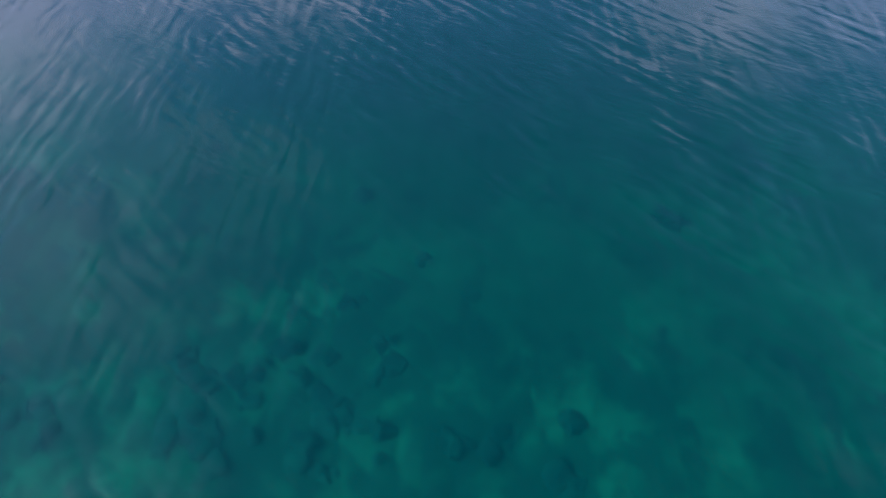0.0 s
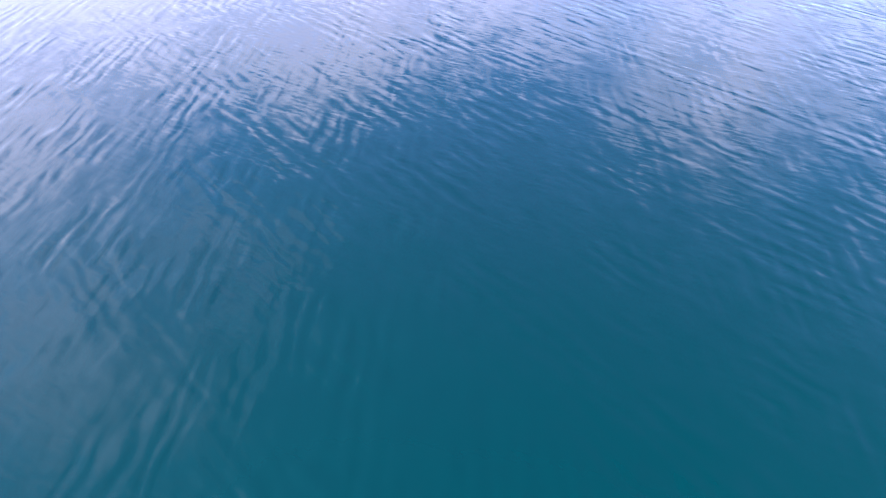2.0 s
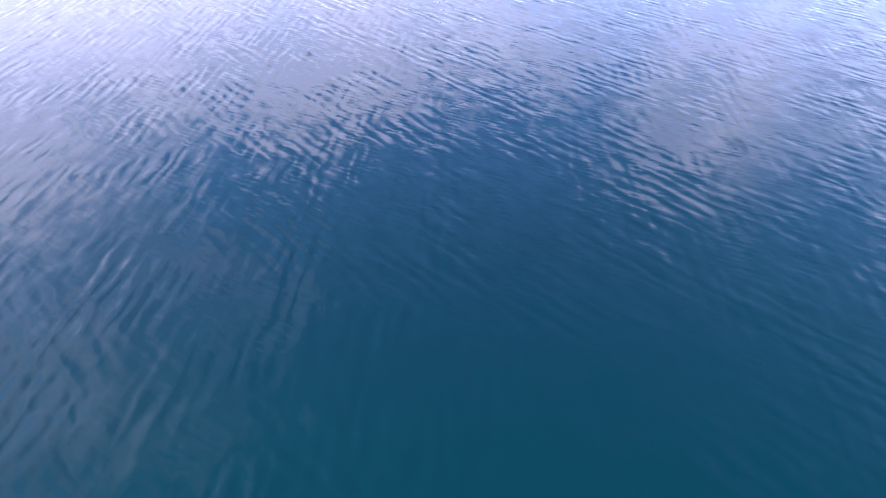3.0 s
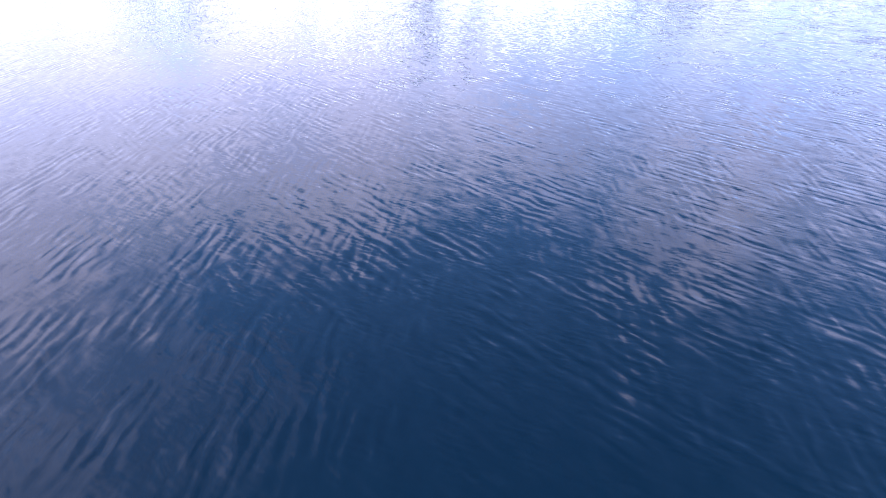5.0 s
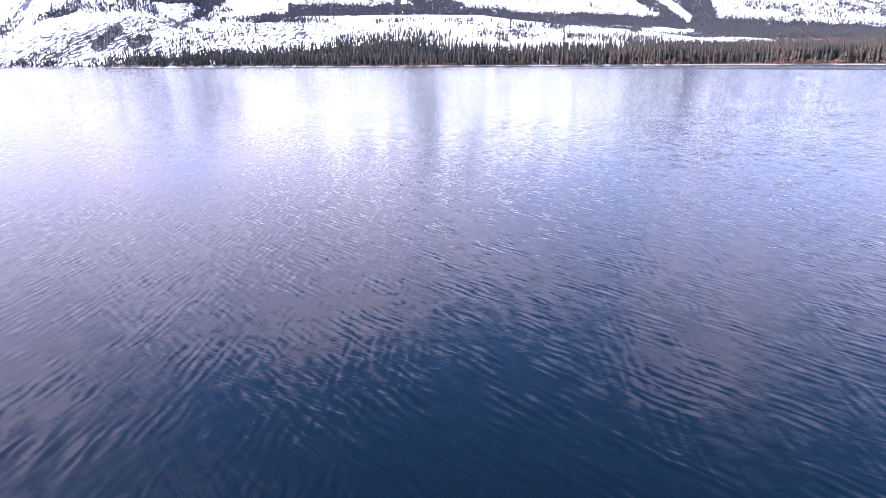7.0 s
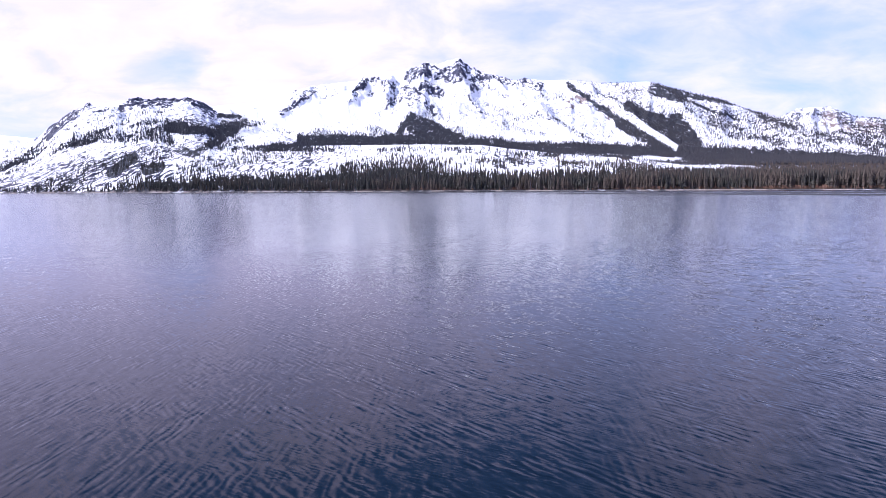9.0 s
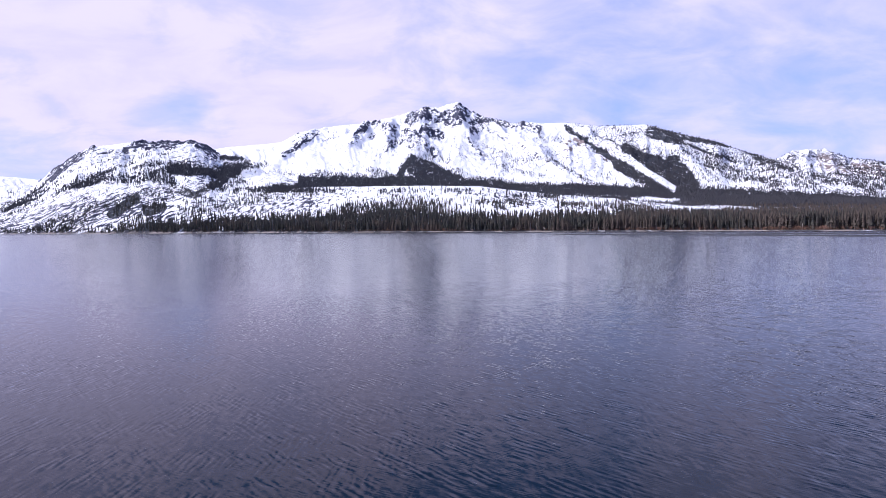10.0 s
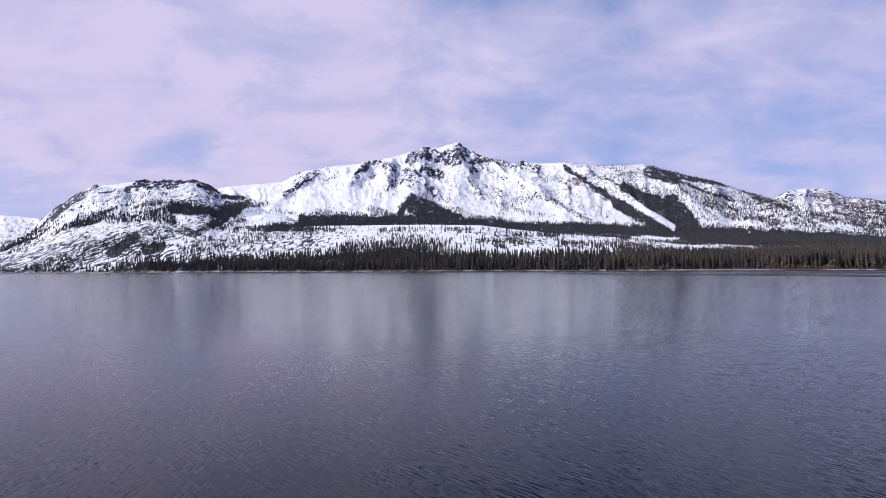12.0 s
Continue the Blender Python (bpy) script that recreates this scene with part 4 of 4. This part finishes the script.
# ---- willow thickets behind the beach ----
def willow_prototype(seed):
    """A leafless, many-stemmed shrub of unit height: stems fan out from the base and fork into twigs."""
    rng = random.Random(seed)
    shrub = new("willow_shrub")
    stems, twigs = bmesh.new(), bmesh.new()

    def blade(bm, a, b, w0, w1):
        side = (b - a).cross(Vector((0.3, 1, 0.2))).normalized()
        other = (b - a).cross(side).normalized()
        low = [bm.verts.new(a + side * w0), bm.verts.new(a - side * w0 * 0.5 + other * w0), bm.verts.new(a - side * w0 * 0.5 - other * w0)]
        top = bm.verts.new(b + side * w1)
        for i in range(3):
            bm.faces.new((low[i], low[(i + 1) % 3], top))
    for i in range(16):
        a = rng.random() * 6.283
        lean = 0.15 + 0.55 * rng.random()
        base = Vector((0.12 * math.cos(a), 0.12 * math.sin(a), 0))
        tip = Vector((lean * math.cos(a), lean * math.sin(a), 0.65 + 0.35 * rng.random()))
        blade(stems, base, tip, 0.022, 0.004)
        for j in range(7):
            s = 0.35 + 0.6 * rng.random()
            start = base.lerp(tip, s)
            way = Vector((rng.uniform(-1, 1), rng.uniform(-1, 1), rng.uniform(0.3, 1.2))).normalized()
            blade(twigs, start, start + way * (0.16 + 0.2 * rng.random()), 0.018, 0.004)
    part("trunk", stems, BARK, shrub)
    part("crown", twigs, TWIGS, shrub, "reddish leafless crown")
    return tagged(shrub, "leafless reddish-brown willow thicket behind the beach", "shrub", "willows behind the beach")


def plant_willows():
    rng = random.Random(44)
    protos = [willow_prototype(s) for s in range(3)]
    used = set()
    for i in range(170):
        u = rng.choice((rng.uniform(0.30, 0.85), rng.gauss(0.62, 0.05), rng.uniform(-0.1, 0.85)))
        y = float(shore_y(np.array([u]))[0]) + rng.uniform(11, 17)
        z = float(land(np.array([u]), np.array([y]))[0][0])
        h = rng.uniform(2.4, 6.0)
        k = rng.randrange(3)
        m = pose(u * y, y + VIEW_Y, z - 0.1, 0, 0, rng.uniform(0, 360)) @ Matrix.Diagonal((h * 1.2, h * 1.2, h, 1))
        if k not in used:
            used.add(k)
            protos[k].matrix_basis = m
        else:
            copy_thing(protos[k], Matrix()).matrix_basis = m


plant_willows()


# ---- stones on the bed ----
def bed_stones():
    rng = random.Random(77)
    meshes = []
    for k in range(5):
        bm = bmesh.new()
        bmesh.ops.create_icosphere(bm, subdivisions=3, radius=1.0)
        off = Vector((k * 7.1, 3.3, 1.7))
        for v in bm.verts:
            v.co *= 0.8 + 0.4 * noise.noise(v.co * 1.3 + off) + 0.2 * noise.noise(v.co * 3.1 + off)
            v.co.z *= 0.28
        me = bpy.data.meshes.new("boulder")
        bm.to_mesh(me)
        bm.free()
        me.materials.append(BOULDER)
        for poly in me.polygons:
            poly.use_smooth = True
        meshes.append(me)
    # heaps of stones, and a few that lie alone
    heaps = [(-0.95, -3.7, 0.22, 7), (-1.25, -4.35, 0.25, 9), (-1.3, -5.15, 0.3, 9), (-3.1, -4.5, 0.35, 9), (-3.6, -3.9, 0.35, 8),
             (-2.4, -4.1, 0.3, 7), (-3.3, -5.0, 0.35, 7), (-5.0, -4.8, 0.4, 7), (0.76, -4.85, 0.13, 5), (1.5, -4.5, 0.10, 3),
             (0.0, -4.9, 0.14, 4), (1.4, -5.3, 0.12, 3), (-2.0, -3.7, 0.25, 5), (3.85, -1.0, 0.2, 5), (-0.4, -2.4, 1.6, 6)]
    for hx, hy, spread, count in heaps:
        for i in range(count):
            x, y = rng.gauss(hx, spread), rng.gauss(hy, spread * 0.8)
            r = rng.uniform(0.07, 0.22)
            ob = new("boulder", meshes[rng.randrange(5)])
            z = float(bed_z(np.array([x]), np.array([y]))[0])
            ob.matrix_basis = pose(x, y, z + r * 0.15, 0, 0, rng.uniform(0, 360)) @ Matrix.Diagonal((r, r * rng.uniform(0.6, 1.5), r * rng.uniform(0.6, 1.1), 1))
            tagged(ob, "dark stone lying on the shallow lake bed", "boulder", "stones on the lake bed")


bed_stones()


# ---- the water's edge ----
def shore_spot(u, inland):
    y = float(shore_y(np.array([u]))[0]) + inland
    return u * y, y + VIEW_Y, float(land(np.array([u]), np.array([y]))[0][0])


def shore_boulders():
    """Pale blocks of granite, some under a cap of snow, along the steep side of the lake."""
    rng = random.Random(52)
    rock = make_rock("pale_granite", (0.30, 0.29, 0.30), (0.72, 0.72, 0.76), 0.7)
    meshes = []
    for k in range(4):
        bm = bmesh.new()
        bmesh.ops.create_icosphere(bm, subdivisions=2, radius=1.0)
        off = Vector((k * 5.3, 8.1, 2.9))
        for v in bm.verts:
            v.co *= 0.85 + 0.5 * noise.noise(v.co * 1.1 + off)
            v.co.z *= 0.7
        me = bpy.data.meshes.new("shore_boulder")
        bm.to_mesh(me)
        bm.free()
        me.materials.append(rock)
        meshes.append(me)
    for i in range(34):
        u = rng.choice((rng.uniform(-0.6, -0.28), rng.uniform(-0.45, -0.1), rng.uniform(0.2, 0.6)))
        r = rng.uniform(0.5, 1.5) if u < 0 else rng.uniform(0.3, 0.8)
        x, y, z = shore_spot(u, rng.uniform(4, 10))
        ob = new("shore_boulder", meshes[rng.randrange(4)])
        ob.matrix_basis = pose(x, y, z + r * 0.25, 0, 0, rng.uniform(0, 360)) @ Matrix.Diagonal((r * rng.uniform(0.8, 1.4), r, r, 1))
        tagged(ob, "pale granite boulder at the water's edge", "boulder", "boulders at the water's edge")


def dead_snags():
    """Barkless standing trunks with stubs of branches, and logs washed up on the beach."""
    rng = random.Random(63)
    grey = make_rock("weathered_wood", (0.26, 0.22, 0.20), (0.60, 0.54, 0.50), 1.2)

    def stick(bm, a, b, r0, r1):
        way = (b - a).normalized()
        side = way.orthogonal().normalized()
        other = way.cross(side)
        rings = [[bm.verts.new(p + (side * math.cos(k * 1.047) + other * math.sin(k * 1.047)) * r) for k in range(6)] for p, r in ((a, r0), (a.lerp(b, 0.5), (r0 + r1) * 0.55), (b, r1))]
        for lo, hi in zip(rings, rings[1:]):
            for k in range(6):
                bm.faces.new((lo[k], lo[(k + 1) % 6], hi[(k + 1) % 6], hi[k]))
        bm.faces.new(rings[0][::-1])
        bm.faces.new(rings[-1])
    for u in (0.049, 0.101, 0.106, 0.153, 0.163, 0.252, 0.272, 0.374, 0.425, 0.50, 0.545, 0.63):
        h = rng.uniform(6, 13)
        snag = new("dead_snag")
        bm = bmesh.new()
        top = Vector((rng.uniform(-0.4, 0.4), rng.uniform(-0.4, 0.4), h))
        stick(bm, Vector((0, 0, -0.3)), top, 0.34, 0.08)
        part("trunk", bm, grey, snag)
        for k in range(6):
            s0 = rng.uniform(0.3, 0.9)
            a = rng.random() * 6.283
            start = Vector((0, 0, 0)).lerp(top, s0)
            bm = bmesh.new()
            stick(bm, start, start + Vector((math.cos(a), math.sin(a), rng.uniform(-0.2, 0.4))) * rng.uniform(0.5, 1.4), 0.07, 0.02)
            part("branch", bm, grey, snag)
        x, y, z = shore_spot(u, rng.uniform(12, 15))
        snag.matrix_basis = pose(x, y, z, 0, 0, rng.uniform(0, 360))
        tagged(snag, "pale dead tree trunk standing at the forest edge", "dead tree", "dead trees along the shore")
    for i in range(16):
        length = rng.uniform(3, 8)
        log = new("driftwood_log")
        bm = bmesh.new()
        stick(bm, Vector((-length / 2, 0, 0.2)), Vector((length / 2, rng.uniform(-0.3, 0.3), 0.25)), 0.28, 0.12)
        part("stem", bm, grey, log)
        bm = bmesh.new()
        stick(bm, Vector((length * 0.1, 0, 0.3)), Vector((length * 0.2, 0.3, 0.9)), 0.07, 0.03)
        part("branch", bm, grey, log)
        x, y, z = shore_spot(rng.uniform(0.0, 0.72), rng.uniform(6, 11))
        log.matrix_basis = pose(x, y, z - 0.05, 0, 0, rng.uniform(-25, 25))
        tagged(log, "grey driftwood log washed up on the beach", "log", "driftwood on the beach")


shore_boulders()
dead_snags()
